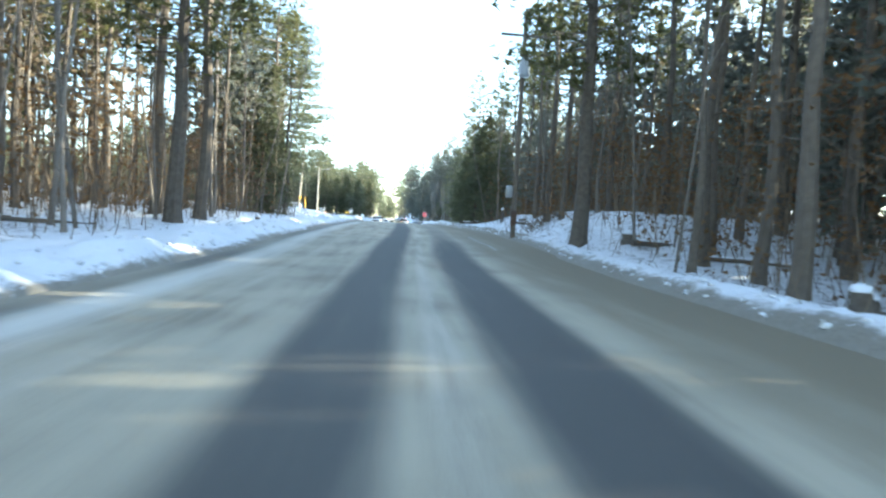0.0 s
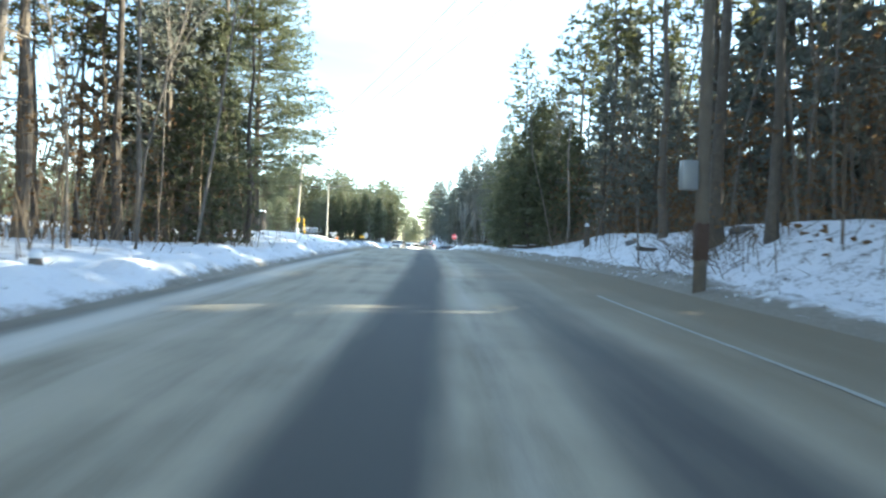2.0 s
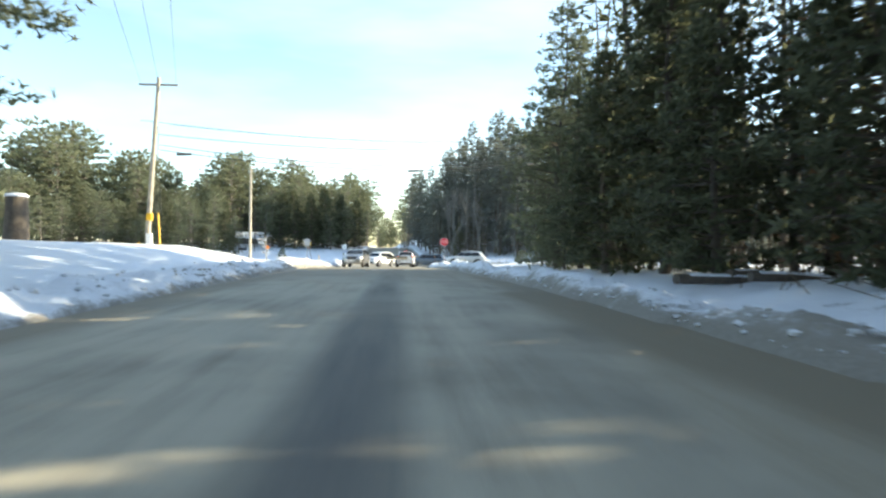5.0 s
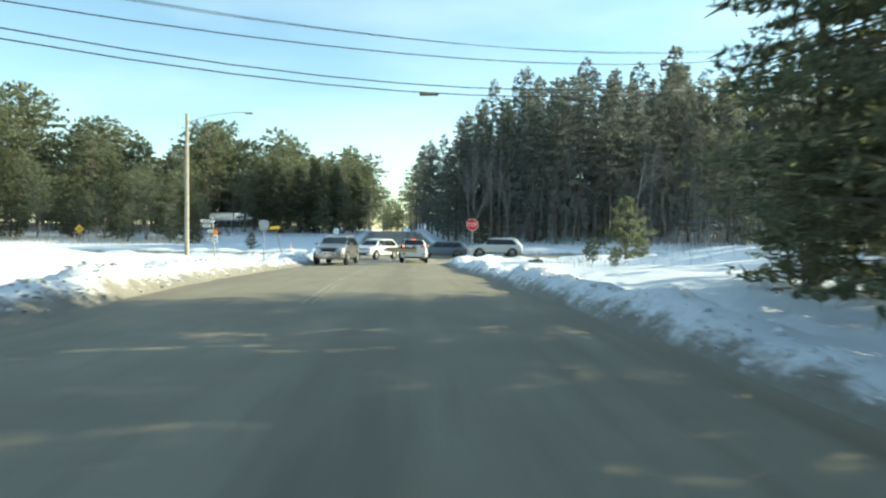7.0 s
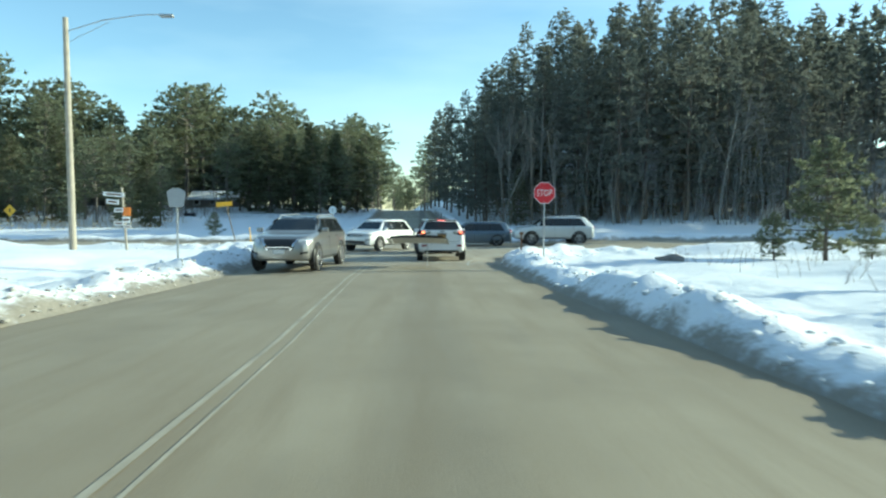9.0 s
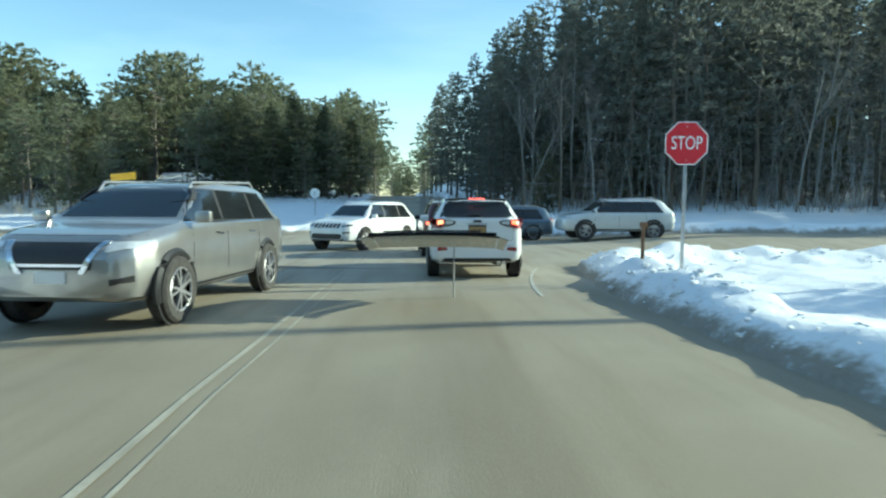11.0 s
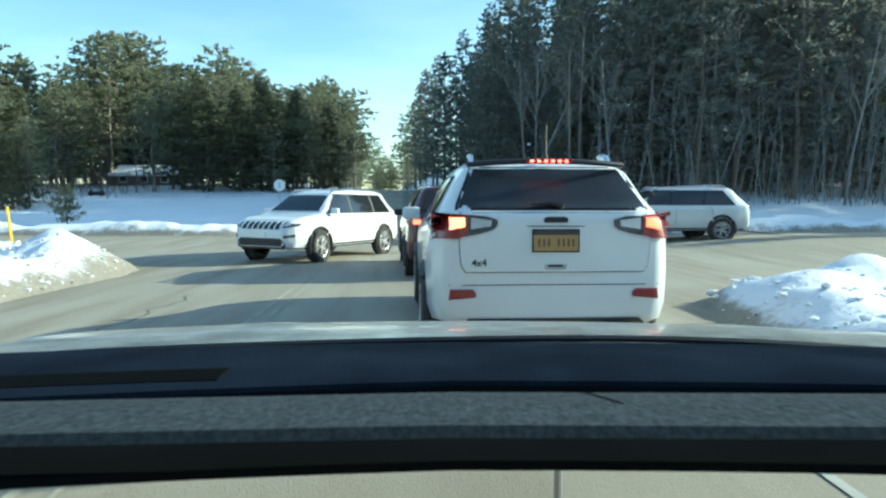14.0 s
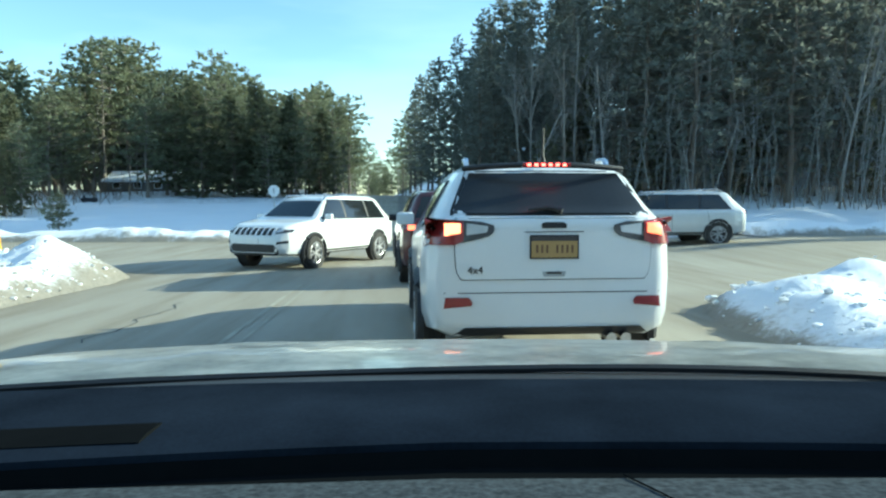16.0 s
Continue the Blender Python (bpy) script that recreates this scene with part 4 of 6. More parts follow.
far_woods("far_woods", "dark evergreen understory deep in the right woods", 130, 28, lambda r: (18 + 32 * r.random(), r.uniform(-135, -30)), THIN_FIR, PINE_BARK, DARK_NEEDLES, .35, .95)
far_woods("far_woods", "dark young evergreens among the right-hand trunks", 80, 48, lambda r: (13 + 12 * r.random(), r.uniform(-104, -34)), THIN_FIR, PINE_BARK, DARK_NEEDLES, .4, .85)
far_woods("far_woods", "low dark evergreens under the pines beyond the field", 95, 29, lambda r: (-9.5 - 75 * r.random(), 93 + 18 * r.random()), THIN_FIR, PINE_BARK, DARK_NEEDLES, .28, .5)
brush("tall_brush", "tall thin grey-brown stems in the left-hand woods", 600, 37, lambda r: (r.uniform(-30, -8.5), r.uniform(-118, -52)), TWIGS, 2.5, 8, .022, .08)
brush("tall_brush", "tall thin grey-brown stems in the right-hand woods", 700, 38, lambda r: (r.uniform(9, 32), r.uniform(-115, -28)), TWIGS, 2.5, 8, .022, .08)
brush("tall_brush", "tall grey stems on the dark wooded slope", 520, 39, lambda r: (12 + 40 * r.random(), r.uniform(37, 56)), GREY_STEMS, 4, 11, .03, .05)
brush("twig_litter", "dark fallen twigs scattered over the snow by the road", 260, 51, lambda r: (r.uniform(6.4, 13), r.uniform(-106, -58)), TWIGS, .08, .3, .009, 1.2)
brush("brush_pile", "dark cut branches heaped on the snowy slope", 170, 53, lambda r: (r.gauss(8.6, .7), r.gauss(-70.5, 1.3)), TWIGS, .25, .8, .014, 1.1)
brush("brush_pile", "dark cut branches lying beside the woods", 120, 54, lambda r: (r.gauss(9.0, .6), r.gauss(-50.5, 2.5)), TWIGS, .25, .8, .012, 1.1)
brush("twig_litter", "dark fallen twigs on the snow under the left-hand trees", 140, 52, lambda r: (r.uniform(-14, -6.8), r.uniform(-106, -60)), TWIGS, .08, .3, .009, 1.2)


# ---- vehicles ----
from mathutils.bvhtree import BVHTree


def lerp_table(t, y):
    return float(np.interp(y, [p[0] for p in t], [p[1] for p in t]))


class Car:
    """A car body lofted along its length, with panels laid on it. x right, y forward from the rear bumper, z up."""

    def __init__(self, name, label, paint, prof, place, category="car", group=""):
        self.p, self.paint = prof, paint
        self.top = thing(name, label, category, place, group)
        self.body_verts, self.body_faces = self.loft()
        self.bvh = BVHTree.FromPolygons([Vector(v) for v in self.body_verts], self.body_faces)
        raw_part("body", self.body_verts, self.body_faces, paint, self.top, smooth=True)

    def section(self, y):
        p = self.p
        w, zb, belt, top, wt = (lerp_table(p[k], y) for k in ("w", "zb", "belt", "top", "wt"))
        belt = min(belt, top - 0.01)
        mid = 0.5 * (zb + belt)
        half = [(0, zb), (0.82 * w, zb), (0.95 * w, zb + 0.05), (0.99 * w, zb + 0.16), (w, mid), (0.99 * w, belt - 0.14), (0.965 * w, belt - 0.04), (0.93 * w, belt)]
        k = 0.93 * w
        rise = top - belt
        wt = min(wt, k)
        half += [(k + (wt - k) * 0.5, belt + rise * 0.5), (wt + 0.02, belt + rise * 0.86), (wt - 0.05, belt + rise * 0.965), (wt * 0.6, top - 0.006), (0, top)]
        return half

    def loft(self):
        ys = sorted({round(a, 3) for k in ("w", "zb", "belt", "top", "wt") for a, _ in self.p[k]})
        fine = []
        for a, b in zip(ys, ys[1:]):
            m = max(1, math.ceil((b - a) / 0.25))
            fine.extend(a + (b - a) * i / m for i in range(m))
        fine.append(ys[-1])
        verts, faces = [], []
        for y in fine:
            half = self.section(y)
            ring = [(x, z) for x, z in half] + [(-x, z) for x, z in half[-2:0:-1]]
            n = len(ring)
            verts.extend((x, y, z) for x, z in ring)
        for i in range(len(fine) - 1):
            for k in range(n):
                k2 = (k + 1) % n
                faces.append((i * n + k, (i + 1) * n + k, (i + 1) * n + k2, i * n + k2))
        faces.append(tuple(range(n)))
        faces.append(tuple(len(verts) - n + k for k in range(n - 1, -1, -1)))
        return verts, faces

    def panel(self, name, outline, mat, side="rear", off=0.006, rows=8, cols=10, parent=None, label="", back=0.03):
        """A panel on the body. outline: points (across, up), seen along the side's axis; for a flank across is y."""
        us, vs = [p[0] for p in outline], [p[1] for p in outline]
        lo, hi = min(vs), max(vs)
        n = len(outline)
        grid = []
        for r in range(rows + 1):
            v = lo + (hi - lo) * (r / rows)
            v = min(max(v, lo + 1e-4), hi - 1e-4)
            cut = []
            for i in range(n):
                (a, b), (c, d) = outline[i], outline[(i + 1) % n]
                if (b - v) * (d - v) < 0:
                    cut.append(a + (c - a) * (v - b) / (d - b))
            if len(cut) < 2:
                continue
            u0, u1 = min(cut), max(cut)
            grid.append([(u0 + (u1 - u0) * c / cols, v) for c in range(cols + 1)])
        way = {"rear": Vector((0, 1, 0)), "front": Vector((0, -1, 0)), "left": Vector((1, 0, 0)), "right": Vector((-1, 0, 0)), "top": Vector((0, 0, -1))}[side]
        verts, faces = [], []
        last = 0.0
        for row in grid:
            for u, v in row:
                start = {"rear": (u, -3, v), "front": (u, 9, v), "left": (-3, u, v), "right": (3, u, v), "top": (u, v, 4)}[side]
                hit = self.bvh.ray_cast(Vector(start), way)[0]
                if hit is None:
                    hit = Vector(start) + way * last
                else:
                    last = (hit - Vector(start)).dot(way)
                verts.append(hit - way * off)
        R, C = len(grid), cols + 1
        for i in range(R - 1):
            for j in range(C - 1):
                faces.append((i * C + j, i * C + j + 1, (i + 1) * C + j + 1, (i + 1) * C + j))
        rim = [j for j in range(C)] + [i * C + C - 1 for i in range(1, R)] + [(R - 1) * C + j for j in range(C - 2, -1, -1)] + [i * C for i in range(R - 2, 0, -1)]
        o = len(verts)
        verts.extend(verts[i] + way * back for i in rim)
        for k in range(len(rim)):
            k2 = (k + 1) % len(rim)
            faces.append((rim[k], o + k, o + k2, rim[k2]))
        return raw_part(name, [tuple(q) for q in verts], faces, mat, parent or self.top, label, True)

    def wheel(self, x, y, r=0.35, w=0.225, spokes=5, rim=None, turn=0.0):
        side = 1 if x > 0 else -1
        bm = bmesh.new()
        prof = [(0.62 * r, w / 2 - .02), (0.7 * r, w / 2), (0.92 * r, w / 2), (r, w / 2 - .03), (r, -w / 2 + .03), (0.92 * r, -w / 2), (0.62 * r, -w / 2)]
        N = 32
        ring = [[bm.verts.new((h * side, q * math.cos(6.2832 * k / N), q * math.sin(6.2832 * k / N))) for q, h in prof] for k in range(N)]
        for k in range(N):
            for j in range(len(prof) - 1):
                bm.faces.new((ring[k][j], ring[(k + 1) % N][j], ring[(k + 1) % N][j + 1], ring[k][j + 1]))
        bmesh.ops.recalc_face_normals(bm, faces=bm.faces)
        wh = new("wheel")
        wh.empty_display_size = 0.1
        wh.parent = self.top
        wh.matrix_basis = pose(x, y, r, 0, 0, turn)
        part("tyre", bm, RUBBER, wh, "dusty black tyre", True)
        pieces = []
        v, f = tube([(side * (w / 2 - .075), 0, 0), (side * (w / 2 - .06), 0, 0)], [0.64 * r, 0.64 * r], 24)
        raw_part("rim_back", v, f, BLACK, wh, "dark wheel well behind the spokes")
        v, f = tube([(side * (w / 2 - .05), 0, 0), (side * (w / 2 - .005), 0, 0)], [0.13 * r, 0.11 * r], 12)
        pieces.append((v, f))
        for k in range(spokes):
            for da in (-.16, .16):
                a = 6.2832 * k / spokes + da
                c, s = math.cos(a), math.sin(a)
                pieces.append(tube([(side * (w / 2 - .02), 0.1 * r * c, 0.1 * r * s), (side * (w / 2 - .012), .62 * r * math.cos(a * 1 + da * .3), .62 * r * math.sin(a + da * .3))], [.022, .02], 4))
        ringv = [(side * (w / 2 - .012), .64 * r * math.cos(6.2832 * k / 24), .64 * r * math.sin(6.2832 * k / 24)) for k in range(25)]
        pieces.append(tube(ringv, [.016] * 25, 5, False))
        raw_part("rim", *joined(pieces), rim or RIM_METAL, wh, "spoked alloy rim", True)
        # arch
        arc = [(side * 0.02, (r + .045) * math.cos(a), (r + .045) * math.sin(a)) for a in np.linspace(-.25, math.pi + .25, 17)]
        ob = raw_part("wheel_arch", *tube(arc, [.05] * 17, 6), BLACK, self.top, "black plastic wheel arch", True)
        ob.matrix_basis = pose(side * (lerp_table(self.p["w"], y) - .035), y, r)
        v, f = tube([(side * .0, 0, 0), (side * .012, 0, 0)], [r + .045, r + .045], 28)
        ob = raw_part("wheel_well", v, f, BLACK, self.top, "dark wheel well", False)
        ob.matrix_basis = pose(side * (lerp_table(self.p["w"], y) - .022), y, r)

    def mirror(self, x, y, z, mat):
        bm = box_bm(.2, .1, .14, 0, 0, 0, .03)
        ob = part("door_mirror", bm, mat, self.top, "", True)
        ob.matrix_basis = pose(x + (.08 if x > 0 else -.08), y, z)

    def rails(self, mat, y0, y1, x):
        for s in (-1, 1):
            pts = [(s * x, y0, lerp_table(self.p["top"], y0) - .03), (s * x, y0 + .15, lerp_table(self.p["top"], y0 + .15) + .05),
                   (s * x, y1 - .15, lerp_table(self.p["top"], y1 - .15) + .05), (s * x, y1, lerp_table(self.p["top"], y1) - .03)]
            raw_part("roof_rail", *tube(pts, [.018] * 4, 6), mat, self.top, "", True)


def suv_profile(L, W, H, belt=1.02, rear=1.14, hood=1.02, bottom=.27, boxy=0.0, roof=.60):
    h = W / 2
    return dict(
        w=[(0, h * .80), (.03, h * .885), (.12, h * .95), (.45, h * .995), (.9, h), (L - .9, h), (L - .45, h * .965), (L - .18, h * .88), (L - .05, h * .76), (L, h * .68)],
        zb=[(0, bottom + .12), (.06, bottom + .06), (.5, bottom), (L - .6, bottom), (L - .1, bottom + .02), (L, bottom + .08)],
        belt=[(0, rear - .06), (.25, rear - .02), (L * .6, belt), (L * .76, belt - .03), (L - .5, hood - .1), (L - .15, hood - .2), (L, hood - .36)],
        top=[(0, rear - .03), (.05, rear + .02), (.11, rear + .06), (.34 - boxy, H - .075), (.42 - boxy, H - .035), (.9, H), (L * .45, H), (L * .57, H - .05), (L * .62, H - .12), (L * .755, hood + .07), (L * .78, hood + .03),
             (L - .55, hood - .03), (L - .22, hood - .1), (L - .06, hood - .22), (L, hood - .32)],
        wt=[(0, h * .66), (.12, h * .70), (.4, roof), (L * .3, roof + .02), (L * .58, roof), (L * .64, roof + .04), (L * .76, h * .86), (L - .4, h * .8), (L, h * .6)])


def side_glass(car, L, H, belt, spans):
    for side in ("left", "right"):
        (a0, _, c0, _), (_, b1, _, d1) = spans[0], spans[-1]
        car.panel("window_frame", [(a0 - .03, belt + .015), (b1 + .03, belt + .015), (d1 + .02, H - .115), (c0 - .02, H - .115)], BLACK, side, .010, 8, 16, label="black frame round the side windows")
        for a, b, c, d in spans:
            car.panel("side_window", [(a, belt + .03), (b, belt + .03), (d, H - .13), (c, H - .13)], CAR_GLASS, side, .016, 6, 5, label="dark tinted side window")


def flank_details(car, belt, sill, seams, handles, mat):
    """Dark door seams, a seam above the sill and door handles, on both flanks."""
    for side, sx in (("left", -1), ("right", 1)):
        for a, b in seams:
            car.panel("door_seam", [(a, sill), (a + .012, sill), (b + .012, belt), (b, belt)], BLACK, side, .002, 6, 1)
        for y in handles:
            car.panel("door_handle", [(y, belt - .13), (y + .2, belt - .125), (y + .2, belt - .095), (y, belt - .1)], mat, side, .022, 2, 4)


# the white car waiting ahead, seen from behind
JL, JW, JH = 4.4, 1.77, 1.56
jeep_place = pose(0.885, 5.27, -0.01, -1.0, 0, 0)
jeep = Car("white_suv", "white compact suv waiting with its brake lights lit", WHITE_PAINT,
           suv_profile(JL, JW, JH, belt=1.06, rear=1.17, hood=1.05, bottom=.30, roof=.585), jeep_place, "car")
jr = jeep.panel
side_glass(jeep, JL, JH, 1.07, ((.55, 1.35, .75, 1.3), (1.42, 2.3, 1.4, 2.25), (2.37, 3.2, 2.32, 2.72)))
jr("tailgate", [(-.655, .80), (-.62, .75), (.62, .75), (.655, .80), (.665, .95), (.655, 1.155), (-.655, 1.155), (-.665, .95)], WHITE_PAINT, "rear", .012, 10, 12, label="white tailgate with a dark seam round it")
jr("tailgate_seam", [(-.660, .797), (-.623, .744), (.623, .744), (.660, .797), (.670, .95), (.660, 1.159), (-.660, 1.159), (-.670, .95)], BLACK, "rear", .004, 10, 12)
jr("rear_window", [(-.67, 1.19), (.67, 1.19), (.66, 1.215), (.535, 1.475), (-.535, 1.475), (-.66, 1.215)], REAR_GLASS, "rear", .012, 10, 12, label="dark tinted rear window")
jr("window_surround", [(-.69, 1.175), (.69, 1.175), (.685, 1.21), (.56, 1.495), (-.56, 1.495), (-.685, 1.21)], BLACK, "rear", .006, 10, 12)
sp = raw_part("spoiler", *joined([tube([(x, .235 + .10 * (x / .58) ** 2, 1.527 - .022 * (x / .58) ** 2) for x in np.linspace(-.58, .58, 13)], [.02] * 13, 8)]), BLACK, jeep.top, "glossy black roof spoiler", True)
for k in range(6):
    b = box_bm(.026, .012, .018, -.125 + .05 * k, .205, 1.525, .004)
    part("brake_led", b, LED_RED, sp, "lit red brake light dot")
b = box_bm(.34, .012, .034, 0, .213, 1.525, .005)
part("brake_light_strip", b, LAMP_RED, sp, "red high brake light")
raw_part("antenna", *tube([(0.02, .40, 1.54), (0.0, .36, 1.6), (-.0, .33, 1.8)], [.024, .014, .007], 6), BLACK, jeep.top, "thin roof aerial", True)
for s in (-1, 1):
    lamp = jr("tail_lamp", [(s * .845, .965), (s * .62, .995), (s * .45, 1.03), (s * .40, 1.07), (s * .41, 1.13), (s * .85, 1.16)], LAMP_DARK, "rear", .022, 8, 10, label="smoked tail lamp")
    jr("tail_lamp_end", [(s * .86, .955), (s * .61, .99), (s * .61, 1.145), (s * .865, 1.165)], LAMP_RED, "rear", .03, 8, 6, parent=lamp, label="red lamp end")
    jr("brake_lamp", [(s * .735, 1.04), (s * .63, 1.045), (s * .63, 1.125), (s * .735, 1.125)], LAMP_WARM if s < 0 else LAMP_LIT, "rear", .036, 4, 4, parent=lamp, label="lit brake lamp")
    jr("reverse_lamp", [(s * .59, 1.045), (s * .46, 1.055), (s * .44, 1.085), (s * .45, 1.12), (s * .59, 1.125)], LAMP_CLEAR, "rear", .03, 4, 5, parent=lamp, label="clear reversing lamp")
    jr("reflector", [(s * .74, .555), (s * .56, .565), (s * .545, .60), (s * .575, .63), (s * .73, .63)], LAMP_RED, "rear", .012, 4, 6, label="dark red bumper reflector")
    raw_part("roof_rail_end", *tube([(s * .53, .5, 1.525), (s * .53, .58, 1.58), (s * .53, .75, 1.59)], [.018, .028, .02], 6), CHROME, jeep.top, "", True)
plate = jr("number_plate", [(-.165, .885), (.165, .885), (.165, 1.045), (-.165, 1.045)], BLACK, "rear", .022, 3, 4, label="gold number plate in a black frame")
jr("plate_face", [(-.155, .895), (.155, .895), (.155, 1.005), (-.155, 1.005)], PLATE_GOLD, "rear", .027, 3, 4, parent=plate, label="gold plate face")
jr("plate_header", [(-.155, 1.005), (.155, 1.005), (.155, 1.035), (-.155, 1.035)], PLATE_NAVY, "rear", .027, 2, 4, parent=plate)
for k in range(8):
    if k != 3:
        u = -.125 + .034 * k
        jr("plate_bar", [(u, .925), (u + .014, .925), (u + .014, .98), (u, .98)], SIGN_BROWN, "rear", .029, 2, 2, parent=plate)
jr("bumper_seam", [(-.84, .655), (.84, .655), (.84, .662), (-.84, .662)], LAMP_DARK, "rear", .002, 2, 16)
jr("lower_valance", [(-.64, .30), (.64, .30), (.68, .36), (.60, .425), (-.60, .425), (-.68, .36)], BLACK, "rear", .012, 4, 10, label="black lower bumper")
jr("badge", [(-.08, 1.09), (.08, 1.09), (.085, 1.12), (.06, 1.13), (-.06, 1.13), (-.085, 1.12)], BLACK, "rear", .02, 3, 6, label="small black badge")
hd = jr("handle_recess", [(-.08, .80), (.08, .80), (.07, .765), (-.07, .765)], LAMP_CLEAR, "rear", .016, 3, 6, label="tailgate handle")
jr("handle_gap", [(-.05, .80), (.05, .80), (.05, .783), (-.05, .783)], BLACK, "rear", .019, 2, 4, parent=hd)
jr("camera_strip", [(-.2, 1.062), (.2, 1.062), (.2, 1.068), (-.2, 1.068)], BLACK, "rear", .016, 2, 6)
raw_part("rear_wiper", *joined([tube([(.06, .02, 1.2), (-.02, .06, 1.225), (-.16, .05, 1.215)], [.022, .016, .008], 6)]), BLACK, jeep.top, "black rear wiper", True)
for px in (.40, .50):
    raw_part("exhaust_pipe", *tube([(px, -.015, .345), (px, .3, .36)], [.036, .036], 12), CHROME, jeep.top, "exhaust pipe", True)
fc = bpy.data.curves.new("drive_badge", "FONT")
fc.body = "4x4"
fc.size = .07
fc.extrude = .003
fc.align_x = "CENTER"
tb = new("drive_badge", fc)
tb.parent = jeep.top
tb.matrix_basis = pose(-.53, -.003, .79, 90, 0, 0)
fc.materials.append(BLACK)
hitp = jeep.bvh.ray_cast(Vector((-.53, -3, .81)), Vector((0, 1, 0)))[0]
tb.location.y = hitp.y - .016
for x in (-.80, .80):
    for y in (.86, 3.5):
        jeep.wheel(x, y, .34, .225)
for s in (-1, 1):
    jeep.mirror(s * .88, 3.05, 1.12, WHITE_PAINT)

# the dark red car in front of it
DL, DW, DH = 4.55, 1.84, 1.68
dark = Car("dark_red_suv", "dark red suv waiting at the junction with tail lights lit", MAROON_PAINT,
           suv_profile(DL, DW, DH, belt=1.08, rear=1.15, hood=1.05, bottom=.3), pose(.80, 11.6, float(road_z(13.5)), 0, 0, 2))
side_glass(dark, DL, DH, 1.09, ((.6, 1.4, .8, 1.35), (1.47, 2.35, 1.45, 2.3), (2.42, 3.25, 2.37, 2.78)))
dark.panel("rear_window", [(-.68, 1.19), (.68, 1.19), (.54, 1.55), (-.54, 1.55)], CAR_GLASS, "rear", .008, label="dark rear window")
for s in (-1, 1):
    dl = dark.panel("tail_lamp", [(s * .86, .95), (s * .62, .98), (s * .62, 1.12), (s * .87, 1.15)], LAMP_RED, "rear", .015, 5, 5, label="red tail lamp")
    dark.panel("brake_lamp", [(s * .80, 1.0), (s * .68, 1.0), (s * .68, 1.08), (s * .80, 1.08)], LAMP_LIT, "rear", .02, 3, 3, parent=dl, label="lit brake lamp")
    for y in (.88, 3.6):
        dark.wheel(s * .8, y, .35, .23)
    dark.mirror(s * .88, 3.1, 1.12, BLACK)
dark.panel("rear_bumper", [(-.8, .33), (.8, .33), (.82, .5), (-.82, .5)], BLACK, "rear", .02, 4, 8, label="black rear bumper")
dark.rails(STEEL, .6, 2.9, .56)

# the white car turning in, front towards the camera
GL, GW, GH = 4.82, 1.94, 1.74
gc_place = pose(-1.11, 19.5, -.39, 0, 0, 151.9) @ pose(0, 0, 0, 1.0)
gc = Car("white_large_suv", "white large suv turning into the road", WHITE_PAINT, suv_profile(GL, GW, GH, belt=1.12, rear=1.2, hood=1.1, bottom=.33, roof=.63, boxy=-.16), gc_place)
side_glass(gc, GL, GH, 1.13, ((.55, 1.35, .8, 1.3), (1.42, 2.4, 1.4, 2.33), (2.47, 3.45, 2.4, 2.88)))
gc.panel("windshield", [(-.70, 1.2), (.70, 1.2), (.57, 1.63), (-.57, 1.63)], CAR_GLASS, "front", .006, 8, 10, label="dark windshield")
grille = gc.panel("grille", [(-.52, .80), (.52, .80), (.58, .94), (.56, .96), (-.56, .96), (-.58, .94)], BLACK, "front", .012, 4, 12, label="black grille with seven upright slots")
for k in range(8):
    u = -.54 + .154 * k
    gc.panel("grille_bar", [(u - .018, .80), (u + .018, .80), (u + .018, .965), (u - .018, .965)], WHITE_PAINT, "front", .03, 4, 2, parent=grille)
gc.panel("lower_grille", [(-.62, .38), (.62, .38), (.7, .46), (.56, .60), (-.56, .60), (-.7, .46)], BLACK, "front", .012, 4, 10, label="black lower bumper opening")
gc.panel("skid_plate", [(-.72, .33), (.72, .33), (.72, .40), (-.72, .40)], LAMP_DARK, "front", .02, 3, 10)
gc.panel("number_plate", [(-.16, .60), (.16, .60), (.16, .73), (-.16, .73)], SIGN_WHITE, "front", .03, 3, 4, label="pale number plate")
for s in (-1, 1):
    hl = gc.panel("headlight", [(s * .60, .83), (s * .86, .86), (s * .88, .95), (s * .60, .96)], LAMP_DARK, "front", .015, 4, 6, label="dark headlight housing")
    gc.panel("headlight_lens", [(s * .63, .86), (s * .74, .87), (s * .74, .94), (s * .63, .94)], LAMP_CLEAR, "front", .022, 3, 3, parent=hl, label="clear headlight lens")
    gc.panel("fog_lamp", [(s * .64, .60), (s * .84, .62), (s * .84, .69), (s * .66, .67)], BLACK, "front", .012, 3, 4, label="fog lamp recess")
    gc.mirror(s * .93, 3.35, 1.2, WHITE_PAINT)
    for y in (.95, 3.87):
        gc.wheel(s * .885, y, .385, .245, turn=6 if y > 2 else 0)
flank_details(gc, 1.1, .46, ((1.2, 1.3), (2.42, 2.42), (3.5, 3.42)), (1.5, 2.6), WHITE_PAINT)
gc.rails(CHROME, .7, 3.0, .58)
gc.panel("side_cladding", [(.2, .34), (GL - .5, .34), (GL - .5, .44), (.2, .44)], BLACK, "left", .006, 3, 12)
gc.panel("side_cladding", [(.2, .34), (GL - .5, .34), (GL - .5, .44), (.2, .44)], BLACK, "right", .006, 3, 12)

